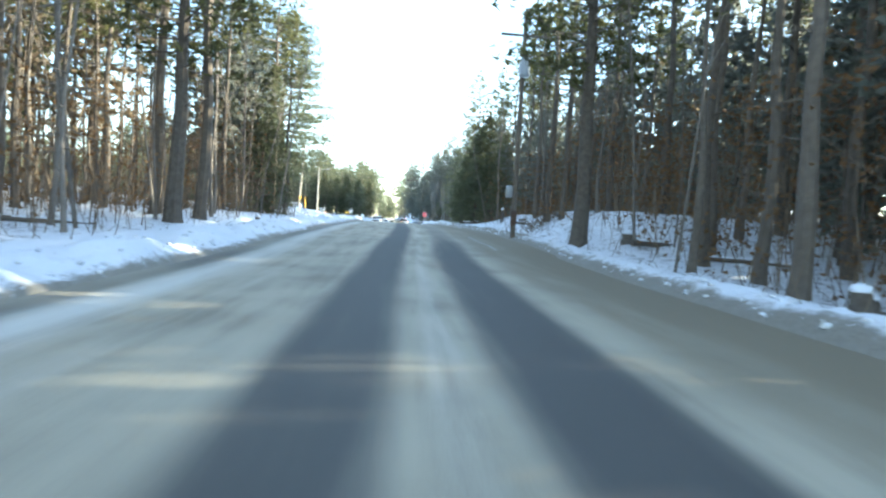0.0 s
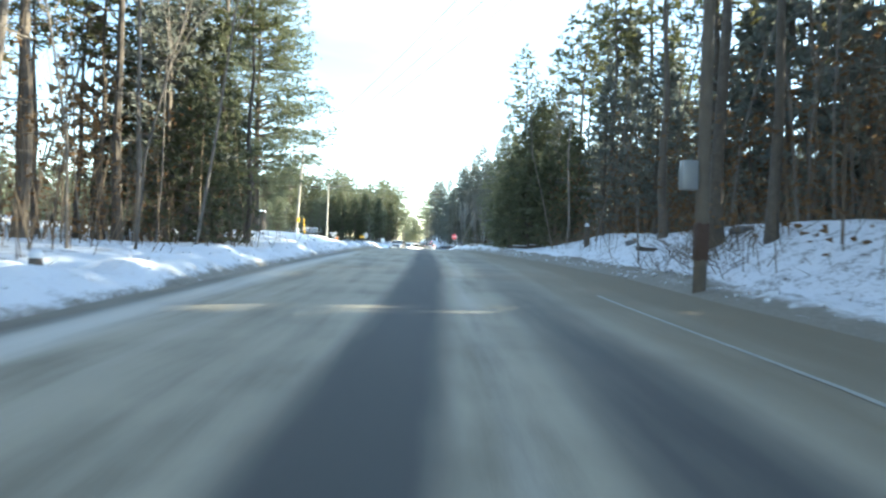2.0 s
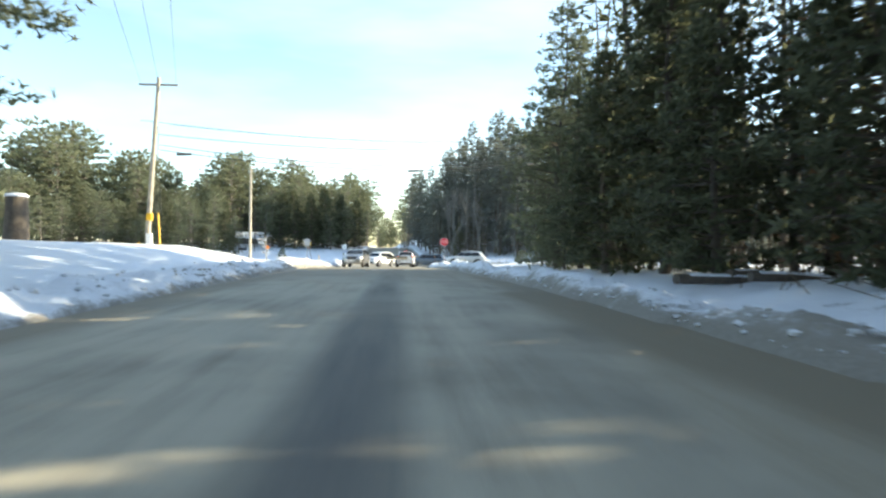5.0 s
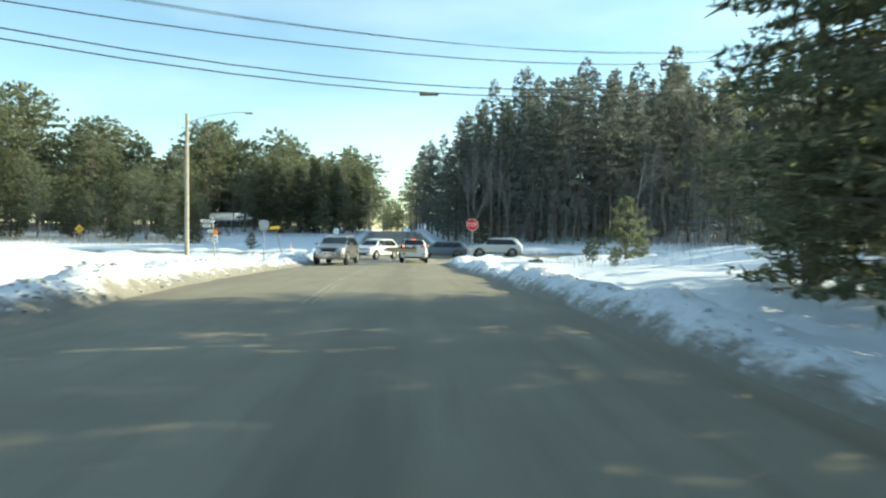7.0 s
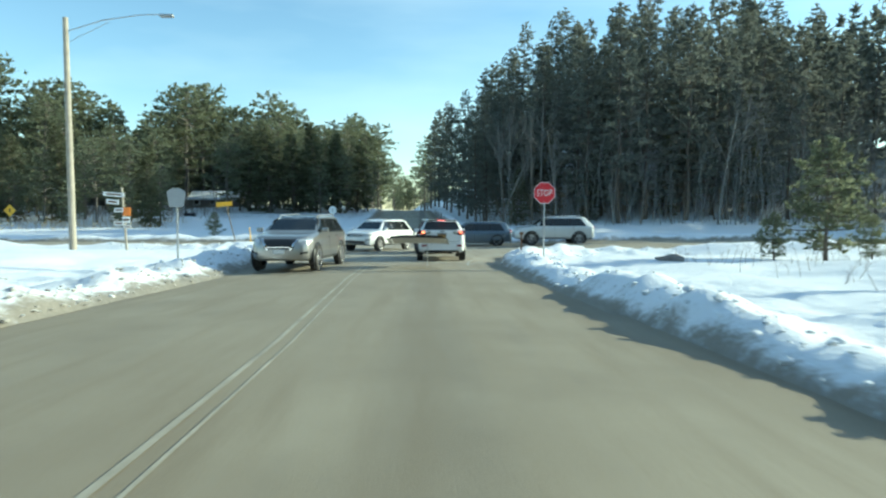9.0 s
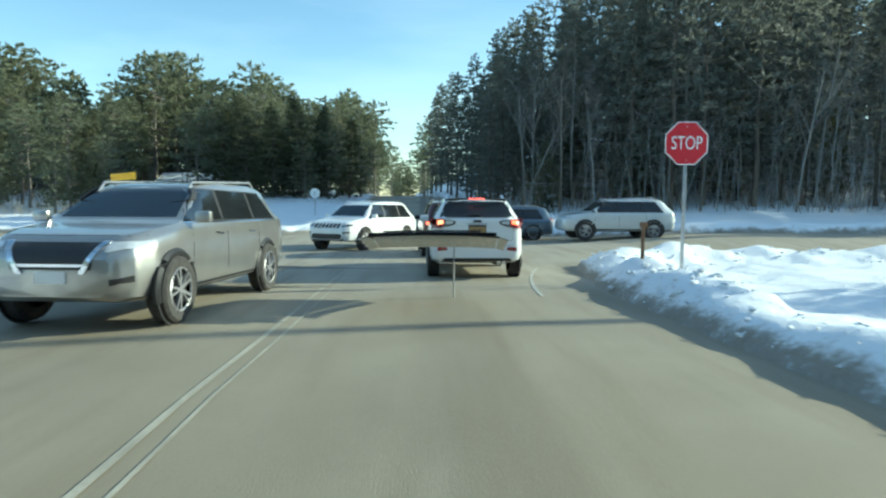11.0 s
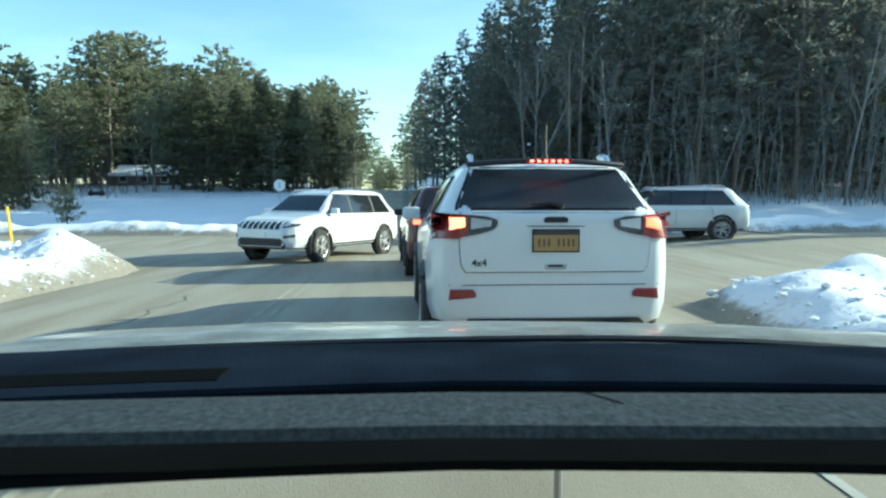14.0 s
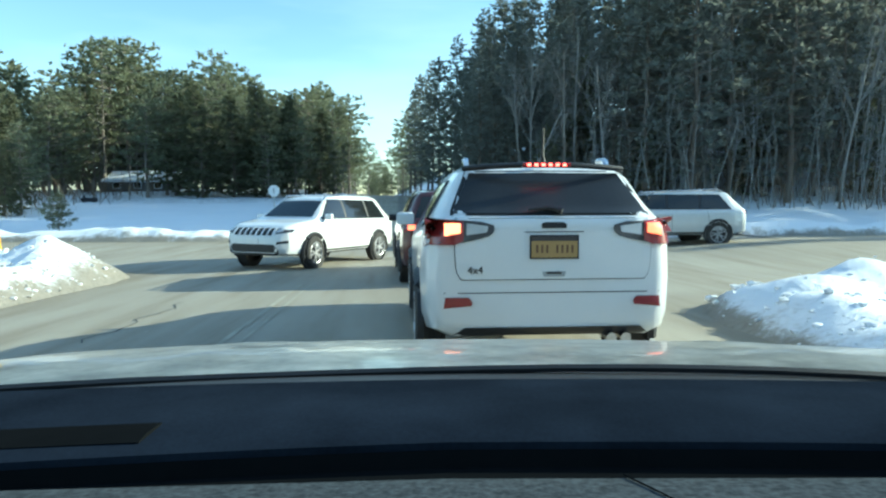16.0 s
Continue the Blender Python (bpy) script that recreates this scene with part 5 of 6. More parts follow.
# the silver car in the other lane
SL, SW, SH = 4.75, 1.86, 1.68
sv_place = pose(-3.45, 4.95, .005, 0, 0, 174.2) @ pose(0, 0, 0, 1.3)
sv = Car("silver_suv", "silver family suv driving past in the other lane", SILVER_PAINT, suv_profile(SL, SW, SH, belt=1.12, rear=1.2, hood=1.1, bottom=.3, roof=.64, boxy=-.16), sv_place)
side_glass(sv, SL, SH, 1.13, ((.55, 1.4, .85, 1.35), (1.47, 2.5, 1.45, 2.4), (2.57, 3.55, 2.5, 2.95)))
sv.panel("windshield", [(-.72, 1.2), (.72, 1.2), (.58, 1.67), (-.58, 1.67)], CAR_GLASS, "front", .006, 8, 10, label="dark windshield")
sv.panel("grille", [(-.42, .66), (.42, .66), (.5, .94), (-.5, .94)], BLACK, "front", .012, 4, 8, label="black grille")
sv.panel("grille_trim", [(-.32, .69), (.32, .69), (.36, .72), (-.36, .72)], CHROME, "front", .022, 2, 6, label="chrome grille trim")
sv.panel("number_plate", [(-.16, .52), (.16, .52), (.16, .64), (-.16, .64)], SIGN_WHITE, "front", .025, 3, 4, label="pale number plate")
for s in (-1, 1):
    sv.panel("headlight", [(s * .56, .84), (s * .86, .88), (s * .87, .98), (s * .56, .95)], LAMP_CLEAR, "front", .015, 4, 6, label="clear headlight")
    sv.panel("fog_lamp", [(s * .62, .50), (s * .8, .52), (s * .8, .6), (s * .62, .58)], BLACK, "front", .012, 3, 4, label="fog lamp recess")
    sv.mirror(s * .94, 3.45, 1.2, SILVER_PAINT)
    for y in (1.0, 3.95):
        sv.wheel(s * .86, y, .38, .24)
flank_details(sv, 1.1, .42, ((1.25, 1.35), (2.5, 2.5), (3.56, 3.48)), (1.55, 2.68), CHROME)
for side in ("left", "right"):
    sv.panel("side_cladding", [(.3, .31), (SL - .6, .31), (SL - .6, .40), (.3, .40)], BLACK, side, .006, 3, 12, label="dark sill cladding")
    sv.panel("window_trim", [(.55, 1.125), (3.6, 1.125), (3.6, 1.142), (.55, 1.142)], CHROME, side, .008, 2, 14, label="bright strip under the windows")
for s in (-1, 1):
    sv.panel("grille_wing", [(s * .30, .62), (s * .36, .62), (s * .56, .96), (s * .49, .96)], CHROME, "front", .024, 5, 2, label="bright chrome grille wing")
    sv.panel("tail_lamp", [(s * .84, .98), (s * .66, 1.0), (s * .66, 1.16), (s * .84, 1.18)], LAMP_RED, "rear", .014, 4, 4, label="red tail lamp")
sv.panel("hood_seam", [(-.8, 1.0), (.8, 1.0), (.8, 1.008), (-.8, 1.008)], BLACK, "front", .003, 1, 14)
sv.rails(STEEL, .7, 3.0, .59)

# the blue-grey estate on the side road
WL, WW, WH = 4.8, 1.84, 1.56
wg_place = Matrix.Translation((1.1, 22.9, float(base_z(3.5, 22.9)))) @ pose(0, 0, 0, 0, 0, 90) @ pose(0, -WL, 0)
wg = Car("blue_estate_car", "blue-grey estate car passing on the side road", BLUE_PAINT, suv_profile(WL, WW, WH, belt=.98, rear=1.05, hood=.96, bottom=.24, roof=.6), wg_place)
side_glass(wg, WL, WH, .99, ((.5, 1.4, .75, 1.35), (1.47, 2.4, 1.45, 2.3), (2.47, 3.4, 2.4, 2.85)))
wg.panel("windshield", [(-.66, 1.04), (.66, 1.04), (.56, 1.46), (-.56, 1.46)], CAR_GLASS, "front", .006, 6, 8, label="dark windshield")
wg.panel("rear_window", [(-.66, 1.1), (.66, 1.1), (.54, 1.44), (-.54, 1.44)], CAR_GLASS, "rear", .006, 6, 8, label="dark rear window")
for s in (-1, 1):
    wg.panel("headlight", [(s * .55, .7), (s * .82, .72), (s * .82, .82), (s * .55, .82)], LAMP_CLEAR, "front", .012, 3, 4, label="clear headlight")
    wg.panel("tail_lamp", [(s * .84, .85), (s * .66, .86), (s * .66, 1.03), (s * .83, 1.03)], LAMP_RED, "rear", .012, 4, 4, label="red tail lamp")
    wg.mirror(s * .88, 3.25, 1.04, BLUE_PAINT)
    for y in (.95, 3.75):
        wg.wheel(s * .8, y, .34, .22)
flank_details(wg, .97, .36, ((1.2, 1.3), (2.4, 2.4), (3.45, 3.38)), (1.5, 2.55), BLUE_PAINT)
wg.rails(STEEL, .6, 2.9, .55)

# the pale car passing on the side road
PL, PW, PH = 4.8, 1.94, 1.72
ps_place = Matrix.Translation((5.8, 20.7, float(base_z(8.2, 20.7)))) @ pose(0, 0, 0, 0, 0, 90) @ pose(0, -PL, 0)
ps = Car("pale_suv", "pale silver-white suv passing on the side road", PALE_PAINT, suv_profile(PL, PW, PH, belt=1.12, rear=1.18, hood=1.1, bottom=.34, roof=.62, boxy=-.16), ps_place)
side_glass(ps, PL, PH, 1.13, ((.55, 1.5, .85, 1.42), (1.57, 2.55, 1.5, 2.45), (2.62, 3.6, 2.55, 3.0)))
ps.panel("windshield", [(-.70, 1.2), (.70, 1.2), (.57, 1.6), (-.57, 1.6)], CAR_GLASS, "front", .006, 6, 8, label="dark windshield")
ps.panel("rear_window", [(-.68, 1.22), (.68, 1.22), (.55, 1.58), (-.55, 1.58)], CAR_GLASS, "rear", .006, 6, 8, label="dark rear window")
for s in (-1, 1):
    ps.panel("headlight", [(s * .58, .84), (s * .86, .86), (s * .87, .96), (s * .58, .96)], LAMP_CLEAR, "front", .012, 3, 4, label="clear headlight")
    ps.panel("tail_lamp", [(s * .87, 1.0), (s * .66, 1.01), (s * .66, 1.14), (s * .87, 1.15)], LAMP_RED, "rear", .014, 4, 4, label="red tail lamp")
    ps.mirror(s * .93, 3.45, 1.2, PALE_PAINT)
    for y in (.96, 3.86):
        ps.wheel(s * .87, y, .385, .245)
for side in ("left", "right"):
    ps.panel("side_cladding", [(.2, .35), (PL - .5, .35), (PL - .5, .45), (.2, .45)], BLACK, side, .006, 3, 12)
flank_details(ps, 1.1, .46, ((1.2, 1.3), (2.42, 2.42), (3.5, 3.42)), (1.5, 2.6), PALE_PAINT)
ps.rails(CHROME, .7, 3.0, .58)


# black of the vent and seam, and of the shade painted into the recess
VOID = material("matt_black_and_shade", (0.007, 0.008, 0.009), 0.9, vary=0.2)
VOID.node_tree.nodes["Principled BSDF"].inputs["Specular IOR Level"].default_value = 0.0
# ---- the front of the car that carries the camera, where it comes to rest ----
own_yaw = -4.0
own = thing("car_front", "front of a dusty silver car with its dark dashboard", "car", Matrix.Translation((-0.144, 1.197, 0.0)) @ pose(0, 0, 0, 0, 0, own_yaw) @ pose(0.1, 0, 0.0))


def ribbon(rows, mat, name, label="", parent=own, under=0.04):
    """A solid sheet through rows of points; under: how thick it is."""
    C = len(rows[0])
    verts = [tuple(p) for r in rows for p in r]
    faces = []
    R = len(rows)
    for i in range(R - 1):
        for j in range(C - 1):
            faces.append((i * C + j, i * C + j + 1, (i + 1) * C + j + 1, (i + 1) * C + j))
    o = len(verts)
    verts += [(x, y, z - under) for x, y, z in verts]
    faces += [tuple(o + k for k in reversed(f)) for f in faces[:(R - 1) * (C - 1)]]
    rim = [j for j in range(C)] + [i * C + C - 1 for i in range(1, R)] + [(R - 1) * C + j for j in range(C - 2, -1, -1)] + [i * C for i in range(R - 2, 0, -1)]
    for k in range(len(rim)):
        a, b = rim[k], rim[(k + 1) % len(rim)]
        faces.append((a, o + a, o + b, b))
    return raw_part(name, verts, faces, mat, parent, label, True)


def crest(x, y, z0, z1, y0, y1, drop=0.012):
    """Height of the hood: falls forward, rounds off to the sides, with a crease near each edge."""
    t = (y - y0) / (y1 - y0)
    u = abs(x) / 0.82
    return z0 + (z1 - z0) * max(t, 0.0) ** 1.5 - drop * u ** 2.2 + 0.004 * math.exp(-((u - .62) / .05) ** 2)


HOOD_Y = (.80, 1.95)
xs = np.linspace(-.86, .86, 33)
ribbon([[(x, y - .05 * (x / .86) ** 2, crest(x, y, 1.041, .80, *HOOD_Y)) for x in xs] for y in np.linspace(*HOOD_Y, 16)], HOOD_PAINT, "hood", "dusty silver-grey hood reflecting the sky", under=.012)
for s in (-1, 1):
    ribbon([[(s * (.868 + .1 * k / 4), y - .13 - .03 * k, crest(.86, y, 1.041, .80, *HOOD_Y) - .008 - .03 * (k / 4) ** 2) for k in range(5)][::s] for y in np.linspace(.75, 1.9, 10)], HOOD_PAINT, "fender", "silver front fender", under=.012)
# support added under the hood, not a part of the car
raw_part("suspension_strut", *tube([(.25, 1.75, .82), (.25, 1.76, .4), (.25, 1.76, .02)], [.01, .013, .015], 8), STEEL, own, "thin grey strut carrying the hood", True)
ribbon([[(x, .705 + .035 * k - .03 * (x / .82) ** 2, 1.057 - .006 * k - .03 * (abs(x) / .82) ** 2.2) for x in xs] for k in range(4)], BLACK, "cowl", "black wiper cowl below the windshield", under=.012)
raw_part("wiper_arm", *tube([(x, .785 - .03 * (x / .82) ** 2, 1.049 - .03 * (abs(x) / .82) ** 2 + .003 * math.sin(x * 5)) for x in np.linspace(-.7, .62, 15)], [.006] * 15, 6), BLACK, own, "black wiper arm", True)


def dash_tilt(x):
    """How far the dashboard leans to the driver's side."""
    return .026 * min(x + .1, 0.0)


ribbon([[(x, y - .06 * (x / .8) ** 2, z + dash_tilt(x) * k) for x in np.linspace(-.8, .8, 33)]
        for y, z, k in ((.70, 1.060, .25), (.66, 1.0715, .3), (.637, 1.0765, .3), (.63, 1.0805, .4), (.58, 1.0862, .6), (.565, 1.0868, .7), (.56, 1.0885, .7), (.50, 1.0925, .9), (.45, 1.0925, 1), (.437, 1.088, 1))], DASH, "dashboard", "dark blue-grey dashboard top", under=.012)
# black sheet across the gap: its shade is put into the colour
ribbon([[(x, y - .06 * (x / .8) ** 2, z + dash_tilt(x)) for x in np.linspace(-.8, .8, 17)] for y, z in ((.435, 1.083), (.432, 1.07), (.39, 1.066), (.30, 1.066))], VOID, "dash_recess", "black sheet standing for the shade in the dashboard recess", under=.008)
ribbon([[(x, y, z + dash_tilt(x)) for x in np.linspace(-.6, .6, 25)] for y, z in ((.318, 1.112), (.312, 1.1165), (.29, 1.121), (.25, 1.128), (.2, 1.132))], DASH_GREY, "instrument_hood", "grained grey instrument hood", under=.008)
raw_part("panel_seam", *tube([(.0, .316, 1.1168), (.006, .29, 1.1218), (.016, .25, 1.1288)], [.0005] * 3, 6), VOID, own, "dark seam between two panels", True)
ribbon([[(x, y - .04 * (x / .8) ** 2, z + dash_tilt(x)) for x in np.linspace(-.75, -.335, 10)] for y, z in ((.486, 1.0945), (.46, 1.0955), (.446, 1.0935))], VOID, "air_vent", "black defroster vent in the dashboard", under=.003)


# ---- poles, wires, signs ----
def pole(name, label, x, y, height, r0, r1, mat, lean=(0, 0), category="utility pole"):
    z = gz(x, y)
    ob = thing(name, label, category, Matrix.Translation((x, y, z)))
    raw_part("post", *tube([(0, 0, -.3), (lean[0] * .5, lean[1] * .5, height * .5), (lean[0], lean[1], height)], [r0, (r0 + r1) / 2, r1], 12), mat, ob, "", True)
    return ob


def wire(a, b, sag, r=.014, label="black overhead cable between two poles", name="overhead_cable"):
    a, b = Vector(a), Vector(b)
    pts = []
    for i in range(17):
        t = i / 16
        p = a.lerp(b, t)
        p.z -= sag * 4 * t * (1 - t)
        pts.append(p)
    return tagged(mesh_ob(name, *tube(pts, [r] * 17, 5), CABLE, True), label, "cable", "overhead cables")


rp = pole("utility_pole", "dark wooden utility pole with a grey transformer", 5.9, -76.1, 11.4, .135, .1, DARK_POLE)
part("crossarm", box_bm(2.4, .1, .12, 0, .12, 10.3, .01), DARK_POLE, rp, "wooden crossarm")
tr = raw_part("transformer", *tube([(0, -.42, 8.1), (0, -.42, 8.15), (0, -.42, 8.95), (0, -.42, 9.0)], [.24, .28, .28, .2], 16), material("transformer_grey", (0.5, 0.53, 0.55), .5, vary=.1), rp, "pale grey transformer can", True)
part("meter_box", box_bm(.34, .22, .6, -.3, 0, 2.35, .03), ALUMINIUM, rp, "grey metal box", True)
part("bracket", box_bm(.1, .3, .08, 0, -.2, 8.6, .01), STEEL, rp)
part("base_guard", box_bm(.26, .26, .8, 0, 0, 1.0, .05), material("guard", (0.1, 0.06, .045), .8), rp, "dark guard round the pole", True)

tp = pole("utility_pole", "pale weathered utility pole with guy wires and boxes", -14.1, -18.8, 9.8, .15, .1, POLE_WOOD, lean=(.5, .2))
part("crossarm", box_bm(2.2, .1, .12, .45, .3, 9.4, .01), POLE_WOOD, tp, "wooden crossarm")
part("utility_box", box_bm(.32, .26, .42, .22, -.2, 1.7, .04), SIGN_YELLOW, tp, "yellow box on the pole", True)
part("cable_cabinet", box_bm(.3, .26, .8, .2, -.16, .35, .03), SIGN_WHITE, tp, "white cabinet at the foot", True)
for k, dx in enumerate((.9, 1.15)):
    raw_part("guy_wire", *tube([(.45, .2, 8.8 - k * 1.6), (dx, -1.0, 1.6 + .2 * k)], [.012, .012], 5), CABLE, tp)
raw_part("guy_guard", *tube([(.98, -.95, 1.9), (1.2, -1.2, -.1)], [.05, .05], 8), SIGN_YELLOW, tp, "yellow guy wire guard", True)

FAR_END = (30.0, 6.5)
zt, ze, zr = gz(-14.1, -18.8), gz(26, 4.2), gz(5.9, -76.1)


def far_height(za, zb, sag):
    """Height at the far pole of a cable that leaves the near one at za."""
    return zt + za + 1.1 * (ze + zb - zt - za) + .44 * sag


ep = pole("utility_pole", "tall dark utility pole at the far end of the cables", *FAR_END, far_height(9.2, 14.6, 3.0) - gz(*FAR_END) + .5, .18, .12, DARK_POLE)
for dx, za, zb, sg in ((-.7, 7.3, 14.4, 1.6), (.9, 7.1, 14.3, 1.5), (.3, 6.5, 13.8, 1.5), (.35, 5.9, 13.2, 2.1), (.4, 5.6, 12.9, 2.1)):
    wire((-14.1 + dx + .2, -18.6, zt + za), (FAR_END[0] + dx * .2, FAR_END[1], far_height(za, zb, sg)), 1.21 * sg, .013 if za > 7 else .022)
for dx in (-1.0, 0.0, 1.0):
    wire((5.9 + dx, -76.0, zr + 10.4), (-14.1 + .45 + dx, -18.5, zt + 9.5), .7, .008)
    wire((5.9 + dx, -76.2, zr + 10.4), (5.9 + dx, -130.0, zr + 10.4), .8, .008)
a, b = Vector((-13.55, -18.6, zt + 5.6)), Vector((26.1, 4.2, ze + 12.9))
for t, name in ((.03, "a"), (.375, "b"), (.62, "c"), (.71, "d")):
    p = a.lerp(b, t)
    p.z -= 2.1 * 4 * t * (1 - t) + .05
    d = (b - a).normalized()
    tagged(mesh_ob("splice_case", *tube([p - d * .45, p - d * .4, p + d * .4, p + d * .45], [.03, .075, .075, .03], 8), CABLE, True),
           "black splice case hanging on an overhead cable", "splice case", "splice cases")

lp = pole("street_lamp", "pale wooden street lamp pole with a long arm", -15.3, 10.5, 10.1, .16, .11, POLE_WOOD, category="street lamp")
raw_part("arm", *joined([tube([(0, 0, 9.5), (1.6, 0, 10.0), (3.2, 0, 10.25), (4.2, 0, 10.28)], [.024] * 4, 8), tube([(0, 0, 9.0), (1.9, 0, 9.95)], [.012, .012], 6)]), STEEL, lp, "galvanised lamp arm", True)
part("lamp_head", box_bm(.6, .26, .14, 4.35, 0, 10.22, .06), ALUMINIUM, lp, "grey lamp head", True)


def flat_plate(outline, thick=.004):
    """A plate in the xz plane with the outline given, facing -y."""
    bm = bmesh.new()
    f = bm.faces.new([bm.verts.new((x, 0, z)) for x, z in outline])
    r = bmesh.ops.extrude_face_region(bm, geom=[f])
    bmesh.ops.translate(bm, vec=(0, thick, 0), verts=[v for v in r["geom"] if isinstance(v, bmesh.types.BMVert)])
    bmesh.ops.recalc_face_normals(bm, faces=bm.faces)
    return bm


def ngon(n, r, turn=0.0, cx=0.0, cz=0.0):
    return [(cx + r * math.cos(turn + 6.28319 * k / n), cz + r * math.sin(turn + 6.28319 * k / n)) for k in range(n)]


def text_part(body, size, mat, parent, m, label=""):
    c = bpy.data.curves.new("lettering", "FONT")
    c.body, c.size, c.extrude = body, size, .0015
    c.align_x, c.align_y = "CENTER", "CENTER"
    c.materials.append(mat)
    o = new("lettering", c)
    o.parent = parent
    o.matrix_basis = m
    if label:
        o["label"] = label
    return o


SX, SY = 4.6, 4.94
sz = gz(SX, SY)
stop = thing("stop_sign", "red octagonal stop sign on a steel post in snow", "stop sign", Matrix.Translation((SX, SY, sz)) @ pose(0, 0, 0, 0, 0, -2))
cz = 2.52 - sz
R = .385 / math.cos(math.pi / 8)
part("post", box_bm(.06, .04, cz + .7, 0, .04, (cz + .35) / 2 - .15, .008), STEEL, stop, "galvanised post", True)
part("border", flat_plate(ngon(8, R, math.pi / 8, 0, cz), .006), SIGN_WHITE, stop, "white border")
fce = part("face", flat_plate(ngon(8, R * .945, math.pi / 8, 0, cz), .004), SIGN_RED, stop, "red sign face")
fce.location.y = -.004
t = text_part("STOP", .30, SIGN_WHITE, stop, pose(0, -.008, cz - .005, 90, 0, 0), "white letters")
t.scale = (.78, 1.12, 1)
for dz in (-.3, .3):
    part("bolt", box_bm(.02, .02, .02, 0, -.005, cz + dz, .004), STEEL, stop)

mx, my = 3.7, 4.5
mk = thing("marker_post", "slim brown marker post standing in the snow bank", "marker post", Matrix.Translation((mx, my, gz(mx, my))))
mtop = 1.12 - gz(mx, my)
part("stake", box_bm(.05, .05, mtop + .3, 0, 0, mtop / 2 - .15, .006), SIGN_BROWN, mk, "brown stake")
part("marker", box_bm(.14, .03, .1, 0, -.03, mtop - .05, .006), SIGN_BROWN, mk, "small plate")

sh = thing("route_sign", "grey back of a pentagonal route sign on a post", "road sign", Matrix.Translation((-8.6, 5.0, gz(-8.6, 5.0))))
zc = 2.3 - gz(-8.6, 5.0)
part("post", box_bm(.06, .05, zc + .6, 0, 0, zc / 2 - .3, .008), STEEL, sh, "steel post")
p = part("plate", flat_plate([(-.34, .2), (-.25, -.34), (.25, -.34), (.34, .2), (.12, .34), (-.12, .34)], .006), ALUMINIUM, sh, "grey sign back")
p.location = (0, -.04, zc + .02)

gp = thing("guide_post", "leaning wooden post with white and orange direction boards", "signpost", Matrix.Translation((-14.2, 13.0, gz(-14.2, 13.0))))
zc = 2.95 - gz(-14.2, 13)
raw_part("post", *tube([(0.1, 0, -.3), (0, 0, zc * .5), (-.08, 0, zc)], [.06, .06, .05], 8), POLE_WOOD, gp, "", True)
for dx, dz, w, h, mat, tilt in ((-.42, -.33, 1.0, .2, SIGN_WHITE, 4), (-.48, -.68, .6, .22, SIGN_WHITE, 6), (-.2, -1.08, .45, .2, SIGN_WHITE, 0), (.18, -1.15, .36, .4, SIGN_ORANGE, 0),
                                (.14, -1.55, .36, .3, SIGN_WHITE, 0), (-.22, -1.72, .45, .2, SIGN_WHITE, 3), (.18, -1.88, .36, .16, SIGN_WHITE, 0)):
    o = part("board", box_bm(w, .03, h, 0, 0, 0, .006), mat, gp, "orange board" if mat is SIGN_ORANGE else "white board")
    o.matrix_basis = pose(dx, -.09, zc + dz, 0, tilt, 0)
    if mat is SIGN_WHITE:
        part("word_bar", box_bm(w * .7, .012, h * .35, 0, -.02, 0), SIGN_BROWN, o)

ys = thing("yellow_sign", "small yellow plate on a thin leaning post", "road sign", Matrix.Translation((-9.75, 15.2, gz(-9.75, 15.2))))
zc = 2.19 - gz(-9.75, 15.2)
raw_part("post", *tube([(.25, 0, -.2), (-.3, .1, zc)], [.03, .03], 8), DARK_POLE, ys, "", True)
o = part("plate", box_bm(.82, .02, .24, 0, 0, 0, .008), SIGN_YELLOW, ys, "yellow plate", True)
o.matrix_basis = pose(-.38, .06, zc, 0, -5, 0)
wk = thing("reflector_stake", "short orange reflector stake in the snow bank", "stake", Matrix.Translation((-8.8, 15.4, gz(-8.8, 15.4))))
raw_part("stake", *tube([(0, 0, -.1), (-.08, 0, .85)], [.03, .03], 6), SIGN_YELLOW, wk, "yellow stake", True)

rd = thing("round_sign", "pale back of a stop sign on a post beyond the junction", "road sign", Matrix.Translation((-8.85, 45.8, gz(-8.85, 45.8))))
zc = 1.89 - gz(-8.85, 45.8)
part("post", box_bm(.07, .05, zc + .3, 0, .03, zc / 2, .008), STEEL, rd, "steel post")
part("plate", flat_plate(ngon(8, .42, math.pi / 8, 0, zc), .006), SIGN_WHITE, rd, "pale octagonal plate")
o = part("mounting_bar", box_bm(.09, .02, .36, 0, -.012, zc), STEEL, rd, "dark mounting bar")

dm = thing("warning_sign", "yellow diamond warning sign on a wooden post", "road sign", Matrix.Translation((-41.7, 47.4, gz(-41.7, 47.4) - .2)))
zc = max(1.0, .3 - gz(-41.7, 47.4) + .2)
part("post", box_bm(.1, .1, 2.2, 0, .06, .9, .01), POLE_WOOD, dm, "wooden post")
part("plate", flat_plate(ngon(4, .62, 0, 0, 1.7), .01), SIGN_YELLOW, dm, "yellow diamond plate")
part("arrow_bar", box_bm(.12, .01, .36, 0, -.012, 1.72), BLACK, dm, "black mark")

fp = pole("utility_pole", "pale far utility pole beside the rising road", -0.2, 200.0, 9.5, .16, .12, POLE_WOOD)
part("crossarm", box_bm(2.2, .1, .12, 0, 0, 8.4, .01), POLE_WOOD, fp)
for x, y in ((1.9, 105.0), (0.9, 140.0)):
    fp2 = pole("utility_pole", "dark utility pole beside the rising road", x, y, 8.0, .16, .12, DARK_POLE)

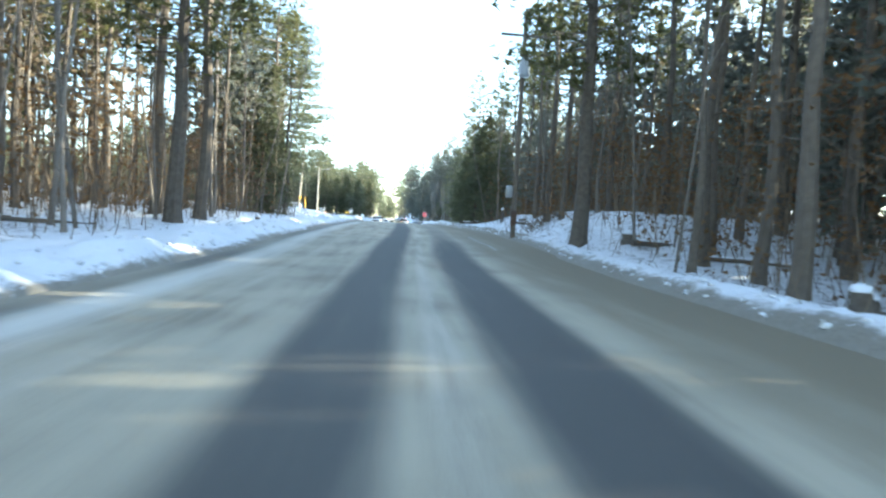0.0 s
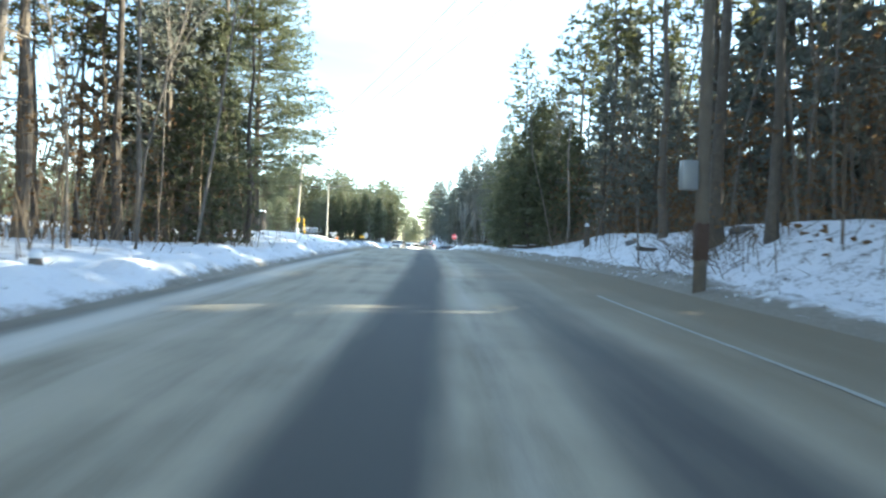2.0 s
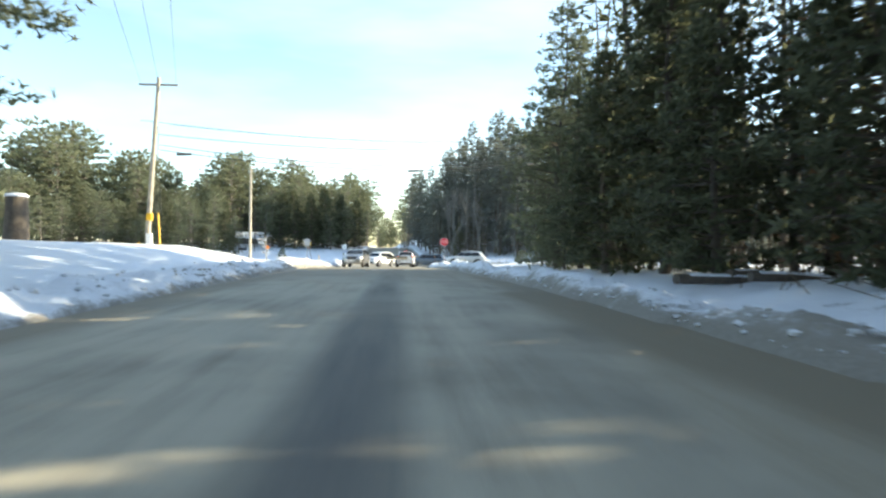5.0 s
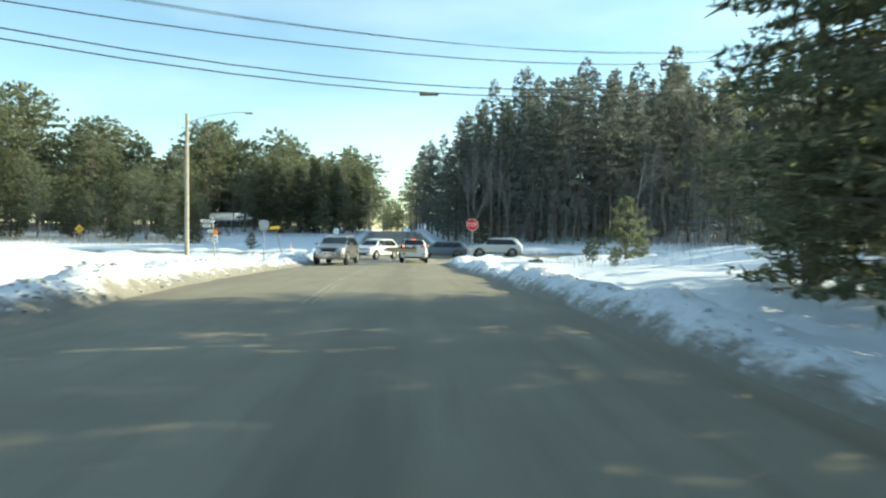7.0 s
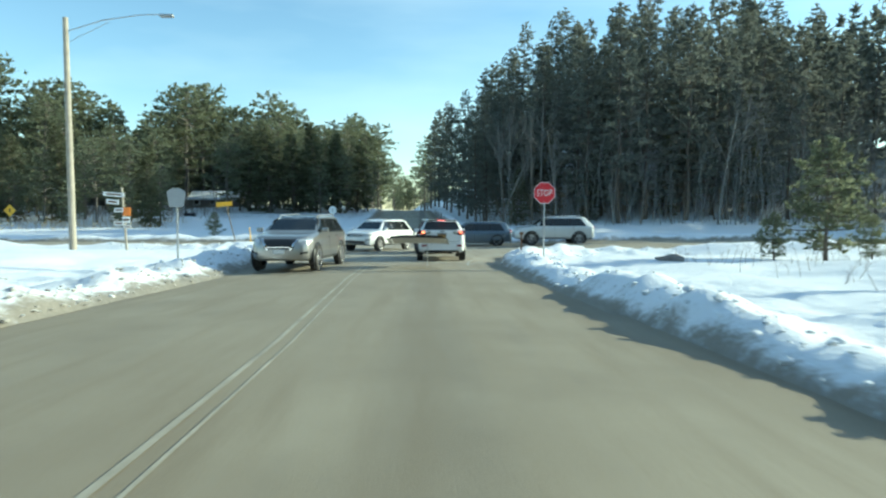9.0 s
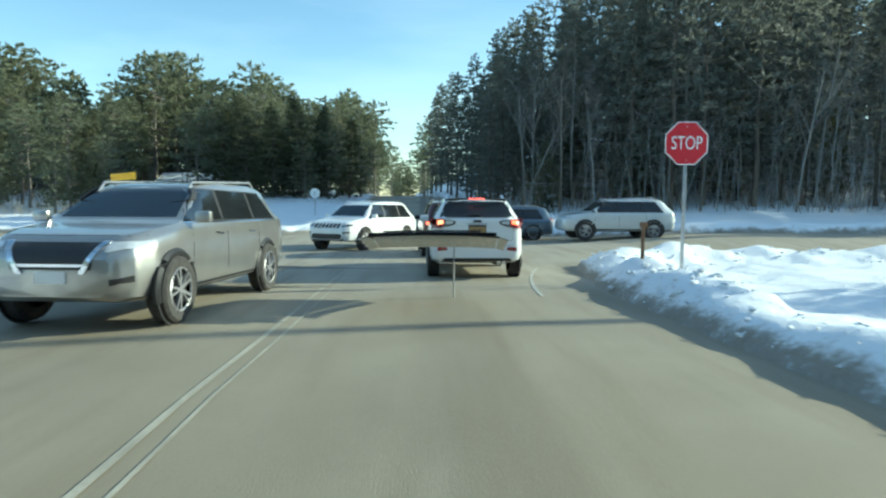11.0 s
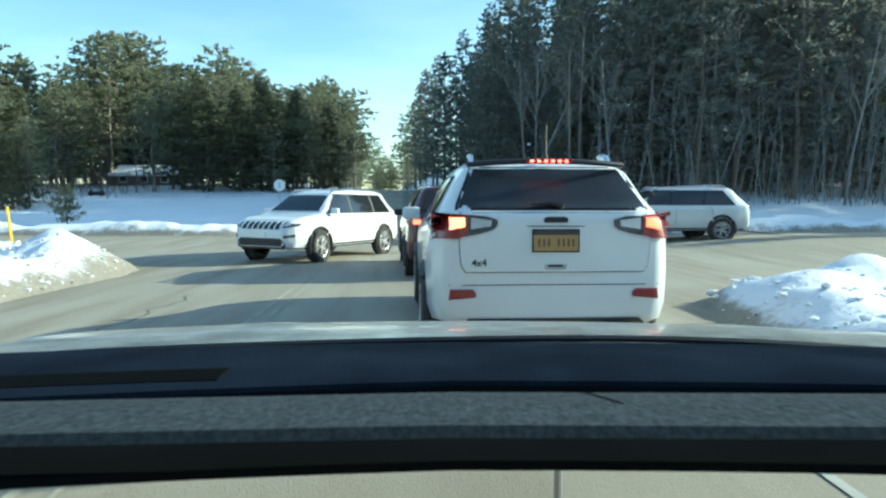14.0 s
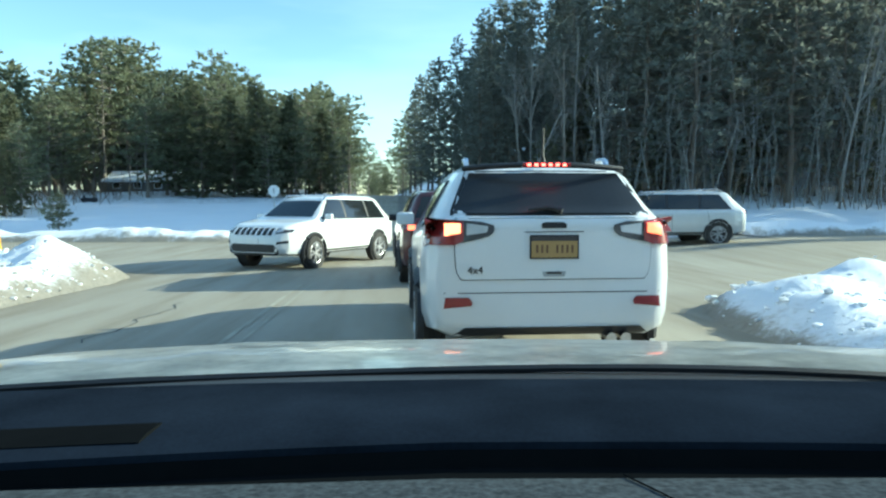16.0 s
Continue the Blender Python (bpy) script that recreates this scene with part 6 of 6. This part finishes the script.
# ---- loose things in the snow ----
def log_thing(x, y, length, r, yaw, tilt=2, mat=PINE_BARK, lift=.5):
    ob = thing("fallen_log", "fallen snow-dusted log lying in the roadside snow", "log", Matrix.Translation((x, y, gz(x, y) + r * lift)) @ pose(0, 0, 0, 0, tilt, yaw), "fallen logs")
    raw_part("trunk", *tube([(-length / 2, 0, 0), (0, .04 * length, .02), (length / 2, 0, 0)], [r, r * .9, r * .7], 10), mat, ob, "", True)
    raw_part("snow_cap", *tube([(-length * .4, 0, r * .7), (0, .04 * length, r * .75), (length * .4, 0, r * .55)], [r * .5, r * .6, r * .4], 8), CLEAN_SNOW, ob, "snow lying on the log", True)


for args in ((8.0, -42.6, 3.4, .11, 15), (8.9, -41.9, 2.6, .09, 30), (8.6, -43.6, 2.0, .1, 5), (9.6, -98.5, 3.2, .12, 10), (10.5, -97, 2.4, .1, -25), (10.0, -85, 3.0, .12, 20),
             (11.5, -88, 3.5, .1, -15), (8.5, -66.5, 2.2, .09, 40), (-10.5, -88, 2.5, .1, 30)):
    log_thing(*args)


def stump(x, y, h, r, label="snow-capped stump in the roadside snow"):
    ob = thing("tree_stump", label, "stump", Matrix.Translation((x, y, gz(x, y))), "stumps")
    raw_part("wood", *tube([(0, 0, -.2), (0, 0, .05), (.02, 0, h * .5), (.0, .02, h)], [r * 1.3, r * 1.1, r, r * .9], 12), PINE_BARK, ob, "", True)
    raw_part("snow_cap", *tube([(0, .02, h - .01), (0, .02, h + .05), (0, .02, h + .12), (0, .02, h + .16)], [r * .95, r * 1.02, r * .8, r * .25], 12), CLEAN_SNOW, ob, "round cap of snow", True)


stump(8.6, -97.0, .45, .2)
stump(9.9, -95.6, .3, .18)
stump(8.9, -84.2, .35, .2)
stump(8.4, -57.4, 1.0, .12, "snapped thin trunk with a snow cap")
stump(-15.4, -28.8, 1.9, .45, "tall dark snow-capped stump in the field")
stump(-6.7, -77.3, .3, .12, "small dark stump in the snow bank")


def boulder(x, y, r, seed, label):
    rnd = random.Random(seed)
    bm = bmesh.new()
    bmesh.ops.create_icosphere(bm, subdivisions=3, radius=r)
    for v in bm.verts:
        n = noise.noise(v.co * (1.6 / r) + Vector((seed, 0, 0)))
        v.co *= 1 + .35 * n
        v.co.z *= .55
        v.co.x *= 1.3
    ob = thing("boulder", label, "boulder", Matrix.Translation((x, y, gz(x, y))), "boulders")
    part("stone", bm, ROCK, ob, "", True)


boulder(8.2, 2.2, .38, 3, "grey boulder showing through the snow of the field")
boulder(10.5, -66, .3, 5, "dark boulder in the snowy slope")
boulder(9.2, -62, .25, 6, "dark boulder in the snowy slope")
boulder(9.9, -70, .28, 7, "dark boulder in the snowy slope")


def house(x, y, w, d, h, label):
    z = gz(x, y) - .8
    ob = thing("house", label, "house", Matrix.Translation((x, y, z)))
    part("wall", box_bm(w, d, h + .6, 0, 0, h / 2 - .3), HOUSE_WALL, ob, "dark clapboard walls")
    rv = [(-w / 2 - .4, -d / 2 - .5, h - .1), (w / 2 + .4, -d / 2 - .5, h - .1), (w / 2 + .4, 0, h + 1.2), (-w / 2 - .4, 0, h + 1.2), (-w / 2 - .4, d / 2 + .5, h - .1), (w / 2 + .4, d / 2 + .5, h - .1)]
    lo = [(a, b, c - .25) for a, b, c in rv]
    raw_part("roof", rv + lo, [(0, 1, 2, 3), (3, 2, 5, 4), (7, 6, 9, 8), (8, 9, 10, 11), (0, 6, 7, 1), (4, 5, 11, 10), (1, 7, 8, 2), (2, 8, 11, 5), (0, 3, 9, 6), (3, 4, 10, 9)], CLEAN_SNOW, ob, "snow-covered roof")
    for k in range(3):
        wv = part("window", box_bm(1.0, .1, 1.1, -w / 3 + k * w / 3, -d / 2 - .03, 1.5), SIGN_WHITE, ob, "white-framed window")
        part("pane", box_bm(.8, .1, .9, -w / 3 + k * w / 3, -d / 2 - .06, 1.5), CAR_GLASS, wv)


house(-33, 86, 7.6, 6, 2.1, "dark low house with a snowy roof behind pines")
house(-58, 88, 9, 6, 2.6, "dark house with a snowy roof in the woods")

dr = thing("plough_blade", "dark small implement lying on the snowy field", "implement", Matrix.Translation((-29, 62, gz(-29, 62))))
raw_part("blade", *joined([tube([(-.7, 0, .3), (.7, 0, .3)], [.2, .2], 6), tube([(-.5, 0, .05), (-.5, .1, .75)], [.12, .1], 6), tube([(.4, 0, .05), (.5, .1, .6)], [.12, .1], 6)]), BLACK, dr)
